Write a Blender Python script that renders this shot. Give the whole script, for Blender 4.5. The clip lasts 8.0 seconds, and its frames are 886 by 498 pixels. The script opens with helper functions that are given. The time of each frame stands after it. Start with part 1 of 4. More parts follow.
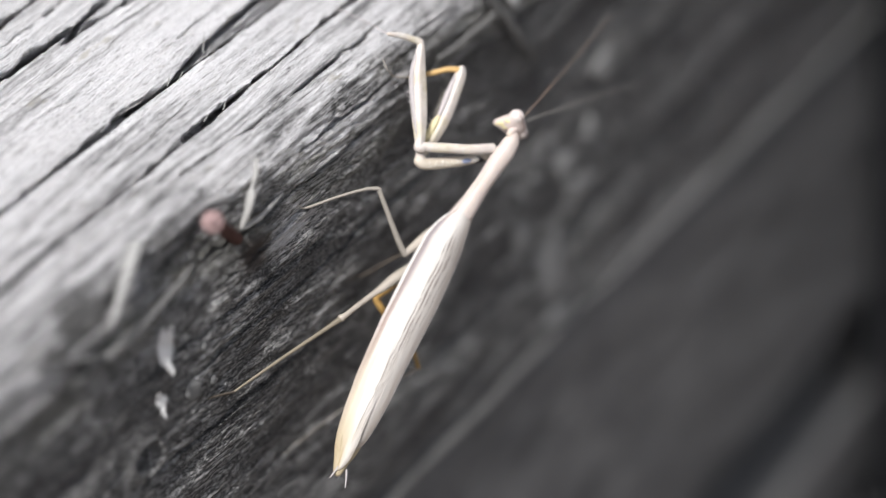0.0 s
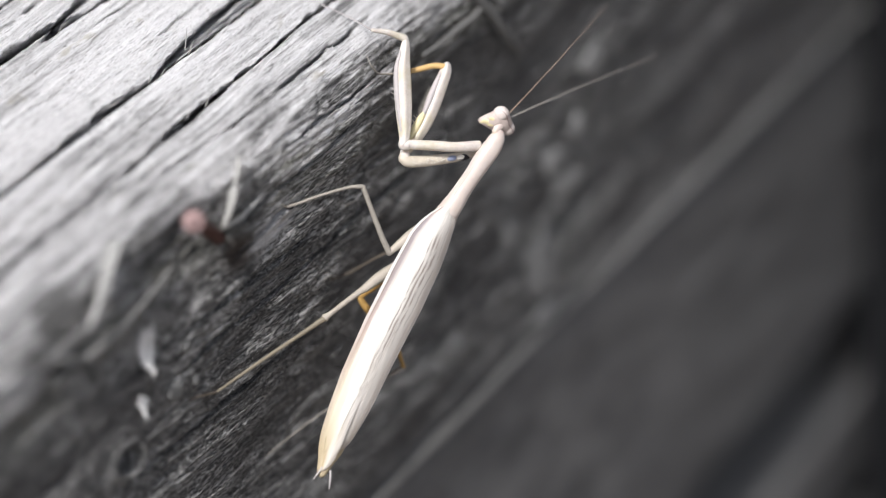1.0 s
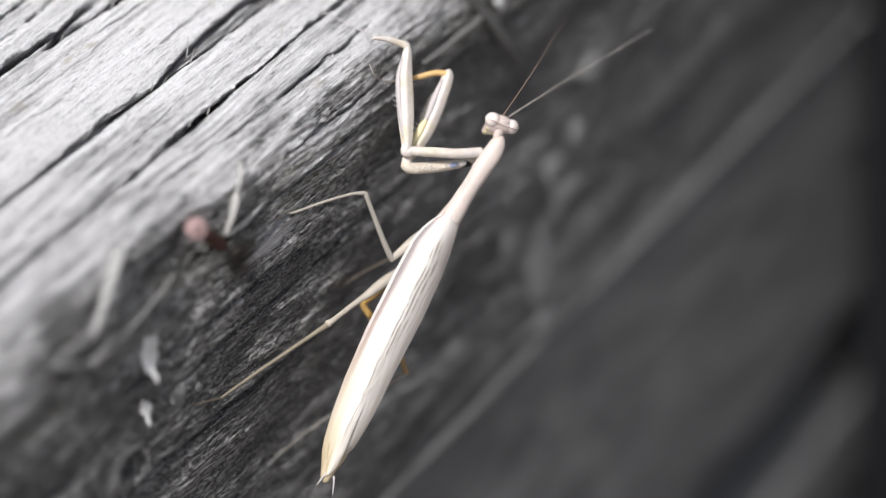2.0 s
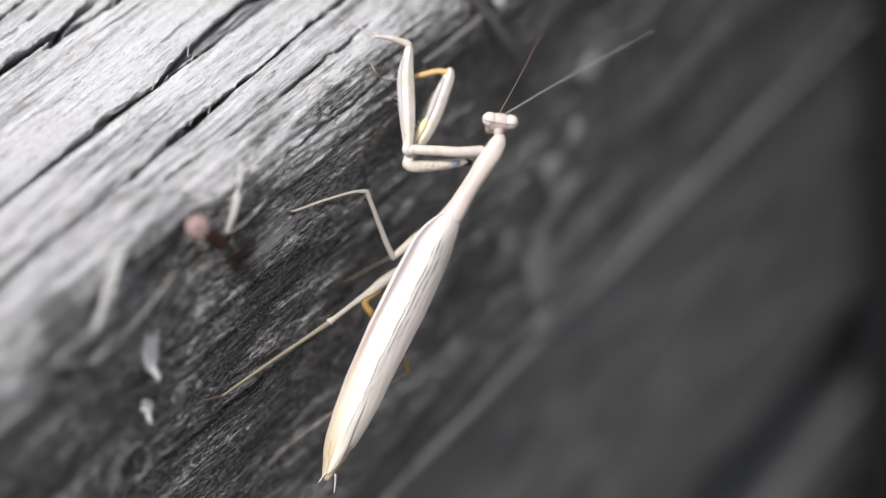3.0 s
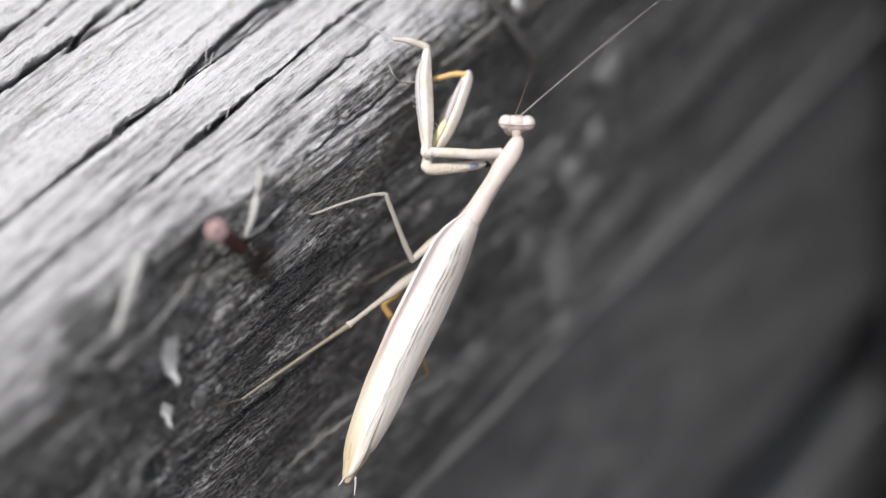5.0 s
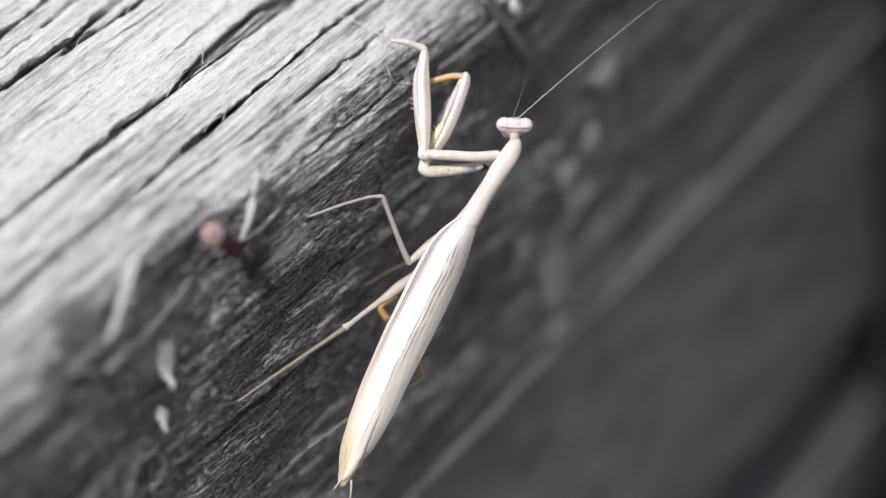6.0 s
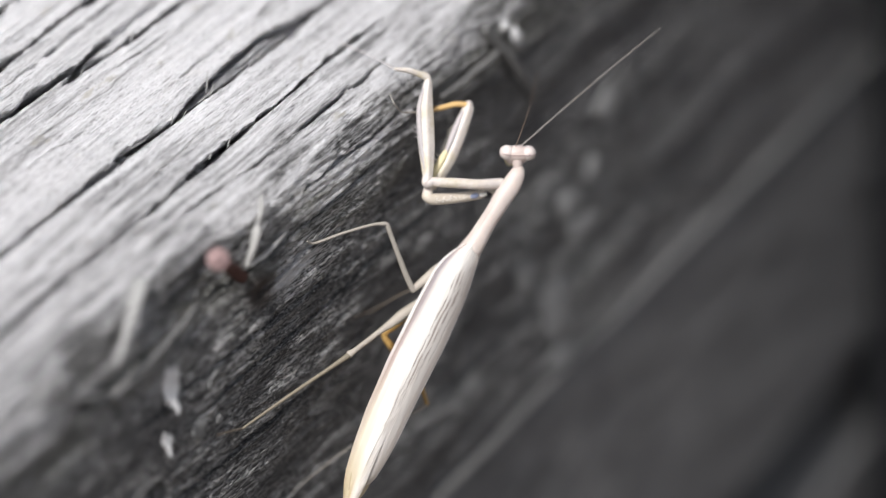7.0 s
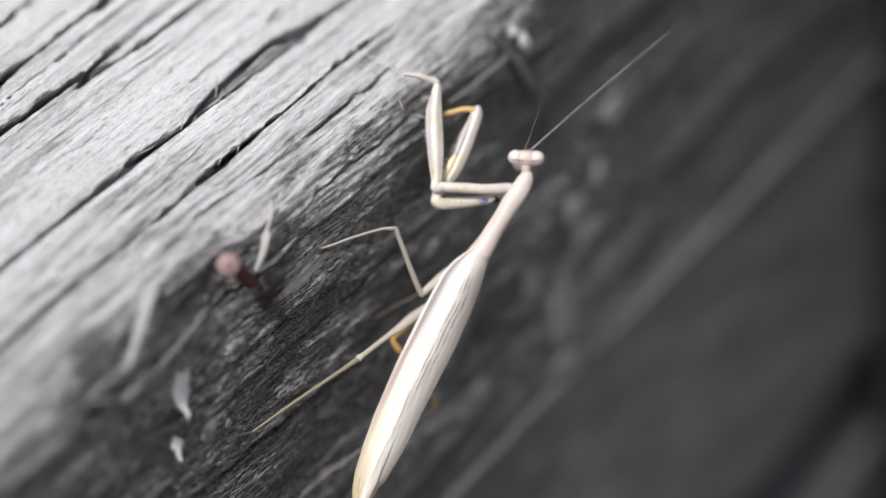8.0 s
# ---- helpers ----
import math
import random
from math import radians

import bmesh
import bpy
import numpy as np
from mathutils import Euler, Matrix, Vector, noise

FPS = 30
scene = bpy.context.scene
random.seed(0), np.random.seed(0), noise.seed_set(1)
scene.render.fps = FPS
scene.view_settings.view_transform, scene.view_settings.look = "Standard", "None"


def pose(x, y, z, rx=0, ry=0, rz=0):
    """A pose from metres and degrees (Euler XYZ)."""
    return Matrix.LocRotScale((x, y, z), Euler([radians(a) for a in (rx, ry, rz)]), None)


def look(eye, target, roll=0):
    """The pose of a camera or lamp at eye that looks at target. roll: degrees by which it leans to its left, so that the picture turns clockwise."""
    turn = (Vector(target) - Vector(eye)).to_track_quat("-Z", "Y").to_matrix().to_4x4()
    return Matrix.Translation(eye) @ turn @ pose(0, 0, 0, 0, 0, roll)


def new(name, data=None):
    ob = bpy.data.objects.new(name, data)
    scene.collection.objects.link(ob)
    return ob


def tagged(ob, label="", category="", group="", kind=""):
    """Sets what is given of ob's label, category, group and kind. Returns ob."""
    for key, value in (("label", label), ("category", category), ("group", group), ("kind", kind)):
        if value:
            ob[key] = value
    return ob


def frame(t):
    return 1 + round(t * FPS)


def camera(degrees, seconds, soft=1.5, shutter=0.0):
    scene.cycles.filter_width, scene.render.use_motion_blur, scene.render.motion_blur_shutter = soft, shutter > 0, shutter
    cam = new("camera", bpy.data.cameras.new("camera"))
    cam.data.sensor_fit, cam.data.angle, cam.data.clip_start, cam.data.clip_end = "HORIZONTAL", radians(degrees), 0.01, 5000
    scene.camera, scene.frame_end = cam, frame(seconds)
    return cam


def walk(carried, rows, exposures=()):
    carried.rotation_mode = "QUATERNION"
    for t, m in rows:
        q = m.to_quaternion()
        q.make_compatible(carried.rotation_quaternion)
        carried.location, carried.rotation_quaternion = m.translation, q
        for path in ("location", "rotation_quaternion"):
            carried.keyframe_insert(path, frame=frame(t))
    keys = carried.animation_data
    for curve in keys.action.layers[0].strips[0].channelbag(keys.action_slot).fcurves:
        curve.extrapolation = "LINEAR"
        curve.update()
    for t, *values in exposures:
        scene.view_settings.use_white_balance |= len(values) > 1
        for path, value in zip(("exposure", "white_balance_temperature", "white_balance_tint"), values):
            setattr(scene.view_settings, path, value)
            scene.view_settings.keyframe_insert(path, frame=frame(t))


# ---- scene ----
cam = camera(17, 8.0, soft=1.1)
cam.data.dof.use_dof = True
cam.data.dof.focus_distance = 0.5065
cam.data.dof.aperture_fstop = 3.8
PATH = [
    (0.0, pose(0.31284, -0.27118, 0.27770, 52.828, 10.062, 38.304)),
    (0.2, pose(0.31277, -0.26825, 0.27700, 52.737, 10.062, 38.366)),
    (0.5, pose(0.31267, -0.26386, 0.27594, 52.347, 10.235, 38.361)),
    (0.7, pose(0.31237, -0.26434, 0.27577, 52.432, 10.213, 38.464)),
    (1.0, pose(0.31191, -0.26505, 0.27552, 52.591, 10.147, 38.357)),
    (1.2, pose(0.31201, -0.26601, 0.27598, 52.659, 10.174, 38.313)),
    (1.5, pose(0.31215, -0.26745, 0.27667, 52.539, 10.479, 38.654)),
    (1.7, pose(0.31215, -0.26745, 0.27667, 52.577, 10.287, 38.397)),
    (2.8, pose(0.31269, -0.26940, 0.27560, 53.020, 10.061, 37.983)),
    (3.0, pose(0.31269, -0.26940, 0.27560, 52.937, 10.146, 38.099)),
    (3.2, pose(0.31227, -0.26980, 0.27465, 52.984, 10.285, 37.943)),
    (3.5, pose(0.31165, -0.27040, 0.27322, 53.017, 10.695, 38.039)),
    (3.8, pose(0.31122, -0.27014, 0.27354, 53.026, 10.546, 38.082)),
    (4.0, pose(0.31093, -0.26997, 0.27376, 53.157, 10.356, 38.027)),
    (4.2, pose(0.31132, -0.26959, 0.27424, 53.087, 10.357, 38.013)),
    (4.5, pose(0.31192, -0.26902, 0.27497, 52.830, 10.422, 38.157)),
    (4.7, pose(0.31331, -0.26995, 0.27524, 52.985, 10.643, 38.174)),
    (5.8, pose(0.31109, -0.26918, 0.27418, 53.180, 10.404, 38.343)),
    (6.0, pose(0.31109, -0.26918, 0.27418, 53.159, 10.319, 38.227)),
    (6.2, pose(0.31115, -0.26995, 0.27383, 53.218, 10.210, 38.063)),
    (6.5, pose(0.31124, -0.27111, 0.27331, 53.564, 10.278, 37.953)),
    (6.8, pose(0.31052, -0.27365, 0.27331, 53.794, 10.199, 37.901)),
    (7.0, pose(0.31003, -0.27534, 0.27331, 54.041, 10.122, 37.827)),
    (7.2, pose(0.30874, -0.27669, 0.27406, 54.011, 10.087, 37.812)),
    (7.5, pose(0.30681, -0.27872, 0.27518, 53.961, 9.897, 37.884)),
    (7.8, pose(0.30831, -0.27786, 0.27521, 54.055, 9.877, 37.764)),
    (8.0, pose(0.30931, -0.27728, 0.27523, 54.066, 10.022, 37.817)),
]
walk(cam, PATH, [(0.0, 0.51), (4.6, 0.51), (6.5, 0.48), (8.0, 0.38)])

# ---- light: thin high cloud, sun high above, raking down the side of the beam ----
SUN_FROM = Vector((0.085, -0.40, 0.912)).normalized()
world = bpy.data.worlds.new("sky")
scene.world = world
world.use_nodes = True
wn = world.node_tree
sky = wn.nodes.new("ShaderNodeTexSky")
sky.sky_type = "NISHITA"
sky.sun_disc = False
sky.sun_elevation = math.asin(SUN_FROM.z)
sky.sun_rotation = math.atan2(SUN_FROM.x, SUN_FROM.y)
sky.dust_density = 4.0
sky.air_density = 0.8
cloud = wn.nodes.new("ShaderNodeHueSaturation")  # thin cloud greys the blue
cloud.inputs["Saturation"].default_value = 0.5
wn.links.new(sky.outputs[0], cloud.inputs["Color"])
wn.links.new(cloud.outputs[0], wn.nodes["Background"].inputs[0])
wn.nodes["Background"].inputs[1].default_value = 0.10
sun_data = bpy.data.lights.new("sun", "SUN")
sun_data.energy = 2.5
sun_data.angle = radians(4)
sun_data.color = (1.0, 0.975, 0.955)
sun = new("sun", sun_data)
sun.matrix_world = look(SUN_FROM * 3, (0, 0, 0))


# ---- materials ----
class Nodes:
    """Short hand for building one node material."""

    def __init__(self, name, rough=0.8, spec=0.3):
        self.mat = bpy.data.materials.new(name)
        self.mat.use_nodes = True
        self.t = self.mat.node_tree
        self.bsdf = self.t.nodes["Principled BSDF"]
        self.bsdf.inputs["Roughness"].default_value = rough
        self.bsdf.inputs["Specular IOR Level"].default_value = spec

    def add(self, kind):
        return self.t.nodes.new("ShaderNode" + kind)

    def link(self, a, b):
        self.t.links.new(a, b)

    def coords(self, scale, kind="Object", turn=0.0):
        tc = self.add("TexCoord")
        mp = self.add("Mapping")
        mp.inputs["Scale"].default_value = scale
        out = tc.outputs[kind]
        if turn:  # fibres that run askew to the beam
            ro = self.add("Mapping")
            ro.inputs["Rotation"].default_value = (radians(turn), 0, 0)
            self.link(out, ro.inputs[0])
            out = ro.outputs[0]
        self.link(out, mp.inputs[0])
        return mp.outputs[0]

    def noise(self, vec, scale=1.0, detail=4.0, rough=0.55, distort=0.0):
        n = self.add("TexNoise")
        n.inputs["Scale"].default_value = scale
        n.inputs["Detail"].default_value = detail
        n.inputs["Roughness"].default_value = rough
        n.inputs["Distortion"].default_value = distort
        self.link(vec, n.inputs["Vector"])
        return n.outputs["Fac"]

    def ramp(self, fac, stops, interp="LINEAR"):
        r = self.add("ValToRGB")
        r.color_ramp.interpolation = interp
        e = r.color_ramp.elements
        while len(e) < len(stops):
            e.new(0.5)
        for el, (p, c) in zip(e, stops):
            el.position = p
            el.color = (c, c, c, 1) if isinstance(c, (int, float)) else (*c, 1)
        self.link(fac, r.inputs[0])
        return r.outputs[0]

    def mix(self, fac, a, b, blend="MIX"):
        m = self.add("Mix")
        m.data_type, m.blend_type = "RGBA", blend
        for sock, v in ((m.inputs[0], fac), (m.inputs[6], a), (m.inputs[7], b)):
            if isinstance(v, (int, float)):
                sock.default_value = v
            elif isinstance(v, tuple):
                sock.default_value = (*v, 1)
            else:
                self.link(v, sock)
        return m.outputs[2]

    def math(self, op, a, b=0.0, clamp=False):
        m = self.add("Math")
        m.operation, m.use_clamp = op, clamp
        for sock, v in ((m.inputs[0], a), (m.inputs[1], b)):
            if isinstance(v, (int, float)):
                sock.default_value = v
            else:
                self.link(v, sock)
        return m.outputs[0]

    def color(self, c):
        if isinstance(c, tuple):
            self.bsdf.inputs["Base Color"].default_value = (*c, 1)
        else:
            self.link(c, self.bsdf.inputs["Base Color"])
        return self

    def bump(self, height, strength=0.4, distance=0.0004):
        b = self.add("Bump")
        b.inputs["Strength"].default_value = strength
        b.inputs["Distance"].default_value = distance
        self.link(height, b.inputs["Height"])
        self.link(b.outputs[0], self.bsdf.inputs["Normal"])
        return self


def pale_wood(n):
    """Sun-bleached silver-grey softwood, grain along y."""
    broad = n.noise(n.coords((90, 10, 90)), 1.0, 4)
    grain = n.noise(n.coords((560, 30, 560)), 1.0, 7, 0.7, 0.7)
    fine = n.noise(n.coords((2600, 330, 2600)), 1.0, 5, 0.75, 0.8)
    grit = n.noise(n.coords((4200, 2200, 4200)), 1.0, 3, 0.7)
    # grain tones; their contrast also paints in the shading of ridges and furrows
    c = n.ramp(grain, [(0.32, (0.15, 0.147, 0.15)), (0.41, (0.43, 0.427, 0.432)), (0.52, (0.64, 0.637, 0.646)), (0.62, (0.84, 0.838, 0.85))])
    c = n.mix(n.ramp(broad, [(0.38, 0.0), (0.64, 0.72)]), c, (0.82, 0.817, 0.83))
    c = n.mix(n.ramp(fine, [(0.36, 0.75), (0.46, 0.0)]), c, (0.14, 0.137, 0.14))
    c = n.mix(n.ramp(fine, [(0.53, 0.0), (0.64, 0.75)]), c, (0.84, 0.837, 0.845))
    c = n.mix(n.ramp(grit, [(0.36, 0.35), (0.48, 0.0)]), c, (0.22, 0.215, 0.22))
    speck = n.noise(n.coords((330, 140, 330)), 1.0, 3, 0.5)
    c = n.mix(n.ramp(speck, [(0.66, 0.0), (0.74, 0.45)]), c, (0.33, 0.30, 0.21))
    return c, n.math("ADD", grain, n.math("MULTIPLY", grit, 0.25)), fine


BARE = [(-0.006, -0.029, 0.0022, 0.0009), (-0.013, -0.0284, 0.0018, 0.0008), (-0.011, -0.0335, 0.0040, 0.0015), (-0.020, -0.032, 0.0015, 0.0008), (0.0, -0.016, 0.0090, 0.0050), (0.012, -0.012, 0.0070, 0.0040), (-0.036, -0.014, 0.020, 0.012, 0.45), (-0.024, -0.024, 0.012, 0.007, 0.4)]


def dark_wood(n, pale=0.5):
    """Dark wood for the beam's side: its shade is put into the colour, with bare grey fibres showing."""
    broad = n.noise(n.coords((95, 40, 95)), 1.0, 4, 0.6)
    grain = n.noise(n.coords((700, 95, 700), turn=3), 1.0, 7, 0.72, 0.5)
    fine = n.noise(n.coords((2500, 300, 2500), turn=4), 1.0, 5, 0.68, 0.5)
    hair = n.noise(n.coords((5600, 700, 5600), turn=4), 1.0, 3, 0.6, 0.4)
    # grain tones, widened so the colour also carries the fibres' relief shading
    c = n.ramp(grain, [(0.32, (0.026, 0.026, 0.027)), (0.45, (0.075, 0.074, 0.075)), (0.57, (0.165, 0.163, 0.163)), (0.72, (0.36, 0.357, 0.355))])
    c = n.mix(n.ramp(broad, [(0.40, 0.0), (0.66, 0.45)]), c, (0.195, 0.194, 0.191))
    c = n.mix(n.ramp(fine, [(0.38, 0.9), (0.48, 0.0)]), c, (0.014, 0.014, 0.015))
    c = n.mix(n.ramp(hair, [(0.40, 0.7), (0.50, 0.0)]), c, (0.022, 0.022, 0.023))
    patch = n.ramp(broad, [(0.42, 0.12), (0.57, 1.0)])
    # patches of barer, paler fibres: along, height, half lengths
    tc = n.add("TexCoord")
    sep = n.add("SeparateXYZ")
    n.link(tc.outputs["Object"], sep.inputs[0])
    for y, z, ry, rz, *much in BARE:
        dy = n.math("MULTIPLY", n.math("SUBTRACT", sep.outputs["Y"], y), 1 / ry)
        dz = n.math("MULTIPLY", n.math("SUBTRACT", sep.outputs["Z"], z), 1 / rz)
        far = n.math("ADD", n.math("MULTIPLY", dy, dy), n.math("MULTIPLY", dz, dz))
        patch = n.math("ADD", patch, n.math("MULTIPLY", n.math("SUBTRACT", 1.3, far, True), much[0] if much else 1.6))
    # pale flecks: bare fibres, and raking light on raised ones put in as colour
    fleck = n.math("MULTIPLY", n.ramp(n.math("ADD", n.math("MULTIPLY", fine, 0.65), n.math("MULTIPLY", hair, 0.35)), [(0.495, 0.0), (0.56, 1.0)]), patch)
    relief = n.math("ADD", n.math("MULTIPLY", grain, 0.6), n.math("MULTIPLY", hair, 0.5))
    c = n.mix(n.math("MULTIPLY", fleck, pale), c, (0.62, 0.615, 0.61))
    # grit: sparkle and dark pits between the fibres, painted as pale and black specks
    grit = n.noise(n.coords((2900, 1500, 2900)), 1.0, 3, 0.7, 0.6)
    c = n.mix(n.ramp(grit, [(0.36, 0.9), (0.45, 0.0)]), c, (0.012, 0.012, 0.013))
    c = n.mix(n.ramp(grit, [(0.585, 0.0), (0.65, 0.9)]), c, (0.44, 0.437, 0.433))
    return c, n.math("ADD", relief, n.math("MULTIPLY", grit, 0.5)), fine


def beam_material():
    n = Nodes("weathered_beam_wood", 0.58, 0.38)
    pale, g1, f1 = pale_wood(n)
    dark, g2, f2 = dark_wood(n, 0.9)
    # the side's painted shade starts below the worn arris, with a ragged border
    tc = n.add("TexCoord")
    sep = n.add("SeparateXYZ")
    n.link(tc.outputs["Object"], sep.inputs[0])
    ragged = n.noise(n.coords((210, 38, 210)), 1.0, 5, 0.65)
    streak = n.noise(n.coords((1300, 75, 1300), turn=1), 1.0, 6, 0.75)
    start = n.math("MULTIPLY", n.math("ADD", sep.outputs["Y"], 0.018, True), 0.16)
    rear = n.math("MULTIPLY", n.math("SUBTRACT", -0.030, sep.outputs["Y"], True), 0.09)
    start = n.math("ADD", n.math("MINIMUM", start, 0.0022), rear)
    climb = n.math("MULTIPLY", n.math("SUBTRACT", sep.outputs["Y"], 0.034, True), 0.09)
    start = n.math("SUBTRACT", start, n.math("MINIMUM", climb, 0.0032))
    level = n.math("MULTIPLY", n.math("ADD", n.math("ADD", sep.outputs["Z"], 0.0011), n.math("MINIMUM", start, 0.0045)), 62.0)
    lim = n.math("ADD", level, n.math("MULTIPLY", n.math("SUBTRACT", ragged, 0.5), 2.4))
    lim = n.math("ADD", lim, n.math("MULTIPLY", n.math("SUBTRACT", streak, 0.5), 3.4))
    # the dark of a notch under the peeling splinter, painted in colour only
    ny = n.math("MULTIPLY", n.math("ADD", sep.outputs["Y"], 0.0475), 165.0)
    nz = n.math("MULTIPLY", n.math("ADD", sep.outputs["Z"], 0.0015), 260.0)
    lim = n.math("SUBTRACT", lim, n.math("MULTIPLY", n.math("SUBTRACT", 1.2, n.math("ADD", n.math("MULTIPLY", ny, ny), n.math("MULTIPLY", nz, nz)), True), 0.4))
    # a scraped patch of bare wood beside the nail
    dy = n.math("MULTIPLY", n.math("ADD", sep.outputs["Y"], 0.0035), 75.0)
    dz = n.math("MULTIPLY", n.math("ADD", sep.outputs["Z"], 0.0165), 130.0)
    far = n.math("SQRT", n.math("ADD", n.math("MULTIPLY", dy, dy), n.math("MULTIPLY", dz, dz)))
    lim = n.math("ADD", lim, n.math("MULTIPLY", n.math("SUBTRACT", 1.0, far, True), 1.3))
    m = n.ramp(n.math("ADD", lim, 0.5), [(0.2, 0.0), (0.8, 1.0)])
    moss = n.noise(n.coords((160, 60, 160)), 1.0, 4, 0.6)
    near = n.math("SUBTRACT", 1.0, n.math("ABSOLUTE", n.math("MULTIPLY", n.math("ADD", sep.outputs["Z"], 0.008), 90.0)), True)
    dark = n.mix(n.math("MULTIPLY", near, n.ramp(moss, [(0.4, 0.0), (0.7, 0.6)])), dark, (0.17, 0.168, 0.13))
    # the end beside the post is blacker, with a cloudy border
    end_noise = n.noise(n.coords((46, 30, 46)), 1.0, 4, 0.6)
    end_dark = n.ramp(n.math("ADD", n.math("MULTIPLY", sep.outputs["Y"], 7.0), n.math("SUBTRACT", end_noise, 0.98)), [(0.0, 0.0), (0.8, 0.75)])
    dark = n.mix(end_dark, dark, (0.062, 0.0615, 0.063))
    ry = n.math("MULTIPLY", n.math("ADD", sep.outputs["Y"], 0.0115), 260.0)
    rz = n.math("MULTIPLY", n.math("ADD", sep.outputs["Z"], 0.0145), 260.0)
    rust = n.math("SUBTRACT", 1.2, n.math("ADD", n.math("MULTIPLY", ry, ry), n.math("MULTIPLY", rz, rz)), True)
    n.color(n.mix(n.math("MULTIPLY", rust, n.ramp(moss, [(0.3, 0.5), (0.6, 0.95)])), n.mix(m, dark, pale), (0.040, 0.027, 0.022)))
    h = n.math("ADD", n.mix(m, g2, g1), n.math("MULTIPLY", n.mix(m, f2, f1), 0.6))
    return n.bump(h, 1.0, 0.0008).mat


def board_material():
    """Dull grey-black board: soft blotches over short worn grain, darker towards the post."""
    n = Nodes("dark_board_wood", 0.9, 0.2)
    blot = n.noise(n.coords((44, 34, 40)), 1.0, 4, 0.6, 0.4)
    grain = n.noise(n.coords((420, 90, 420), turn=-4), 1.0, 5, 0.65, 0.6)
    speck = n.noise(n.coords((310, 230, 310)), 1.0, 3, 0.6)
    c = n.ramp(blot, [(0.34, (0.12, 0.1195, 0.121)), (0.5, (0.168, 0.167, 0.168)), (0.66, (0.215, 0.214, 0.213))])
    c = n.mix(n.ramp(grain, [(0.36, 0.6), (0.52, 0.0)]), c, (0.060, 0.0595, 0.061))
    c = n.mix(n.ramp(speck, [(0.60, 0.0), (0.74, 0.55)]), c, (0.24, 0.238, 0.234))
    tc = n.add("TexCoord")
    sep = n.add("SeparateXYZ")
    n.link(tc.outputs["Object"], sep.inputs[0])
    # darker towards the post, with a cloudy border
    end_dark = n.ramp(n.math("ADD", n.math("MULTIPLY", sep.outputs["Y"], 8.0), n.math("SUBTRACT", blot, 0.95)), [(0.0, 0.0), (0.7, 0.7)])
    n.color(n.mix(end_dark, c, (0.083, 0.0825, 0.084)))
    return n.bump(grain, 0.5, 0.001).mat


def simple(name, col, var=0.25, scale=900.0, rough=0.5, spec=0.4, stretch=(1, 1, 1), bump=0.15, metal=0.0, sss=0.0):
    n = Nodes(name, rough, spec)
    a = n.noise(n.coords(tuple(scale * s for s in stretch)), 1.0, 4, 0.6)
    b = n.noise(n.coords(tuple(scale * 0.12 * s for s in stretch)), 1.0, 3, 0.5)
    low = tuple(v * (1 - var) for v in col)
    high = tuple(min(0.95, v * (1 + var * 0.6)) for v in col)
    n.color(n.mix(n.math("MULTIPLY", n.math("ADD", a, b), 0.5), low, high))
    n.bsdf.inputs["Metallic"].default_value = metal
    if sss:
        n.bsdf.inputs["Subsurface Weight"].default_value = sss
        n.bsdf.inputs["Subsurface Radius"].default_value = (0.0012, 0.0009, 0.0006)
        n.bsdf.inputs["Subsurface Scale"].default_value = 1.0
    return n.bump(a, bump, 0.00015).mat


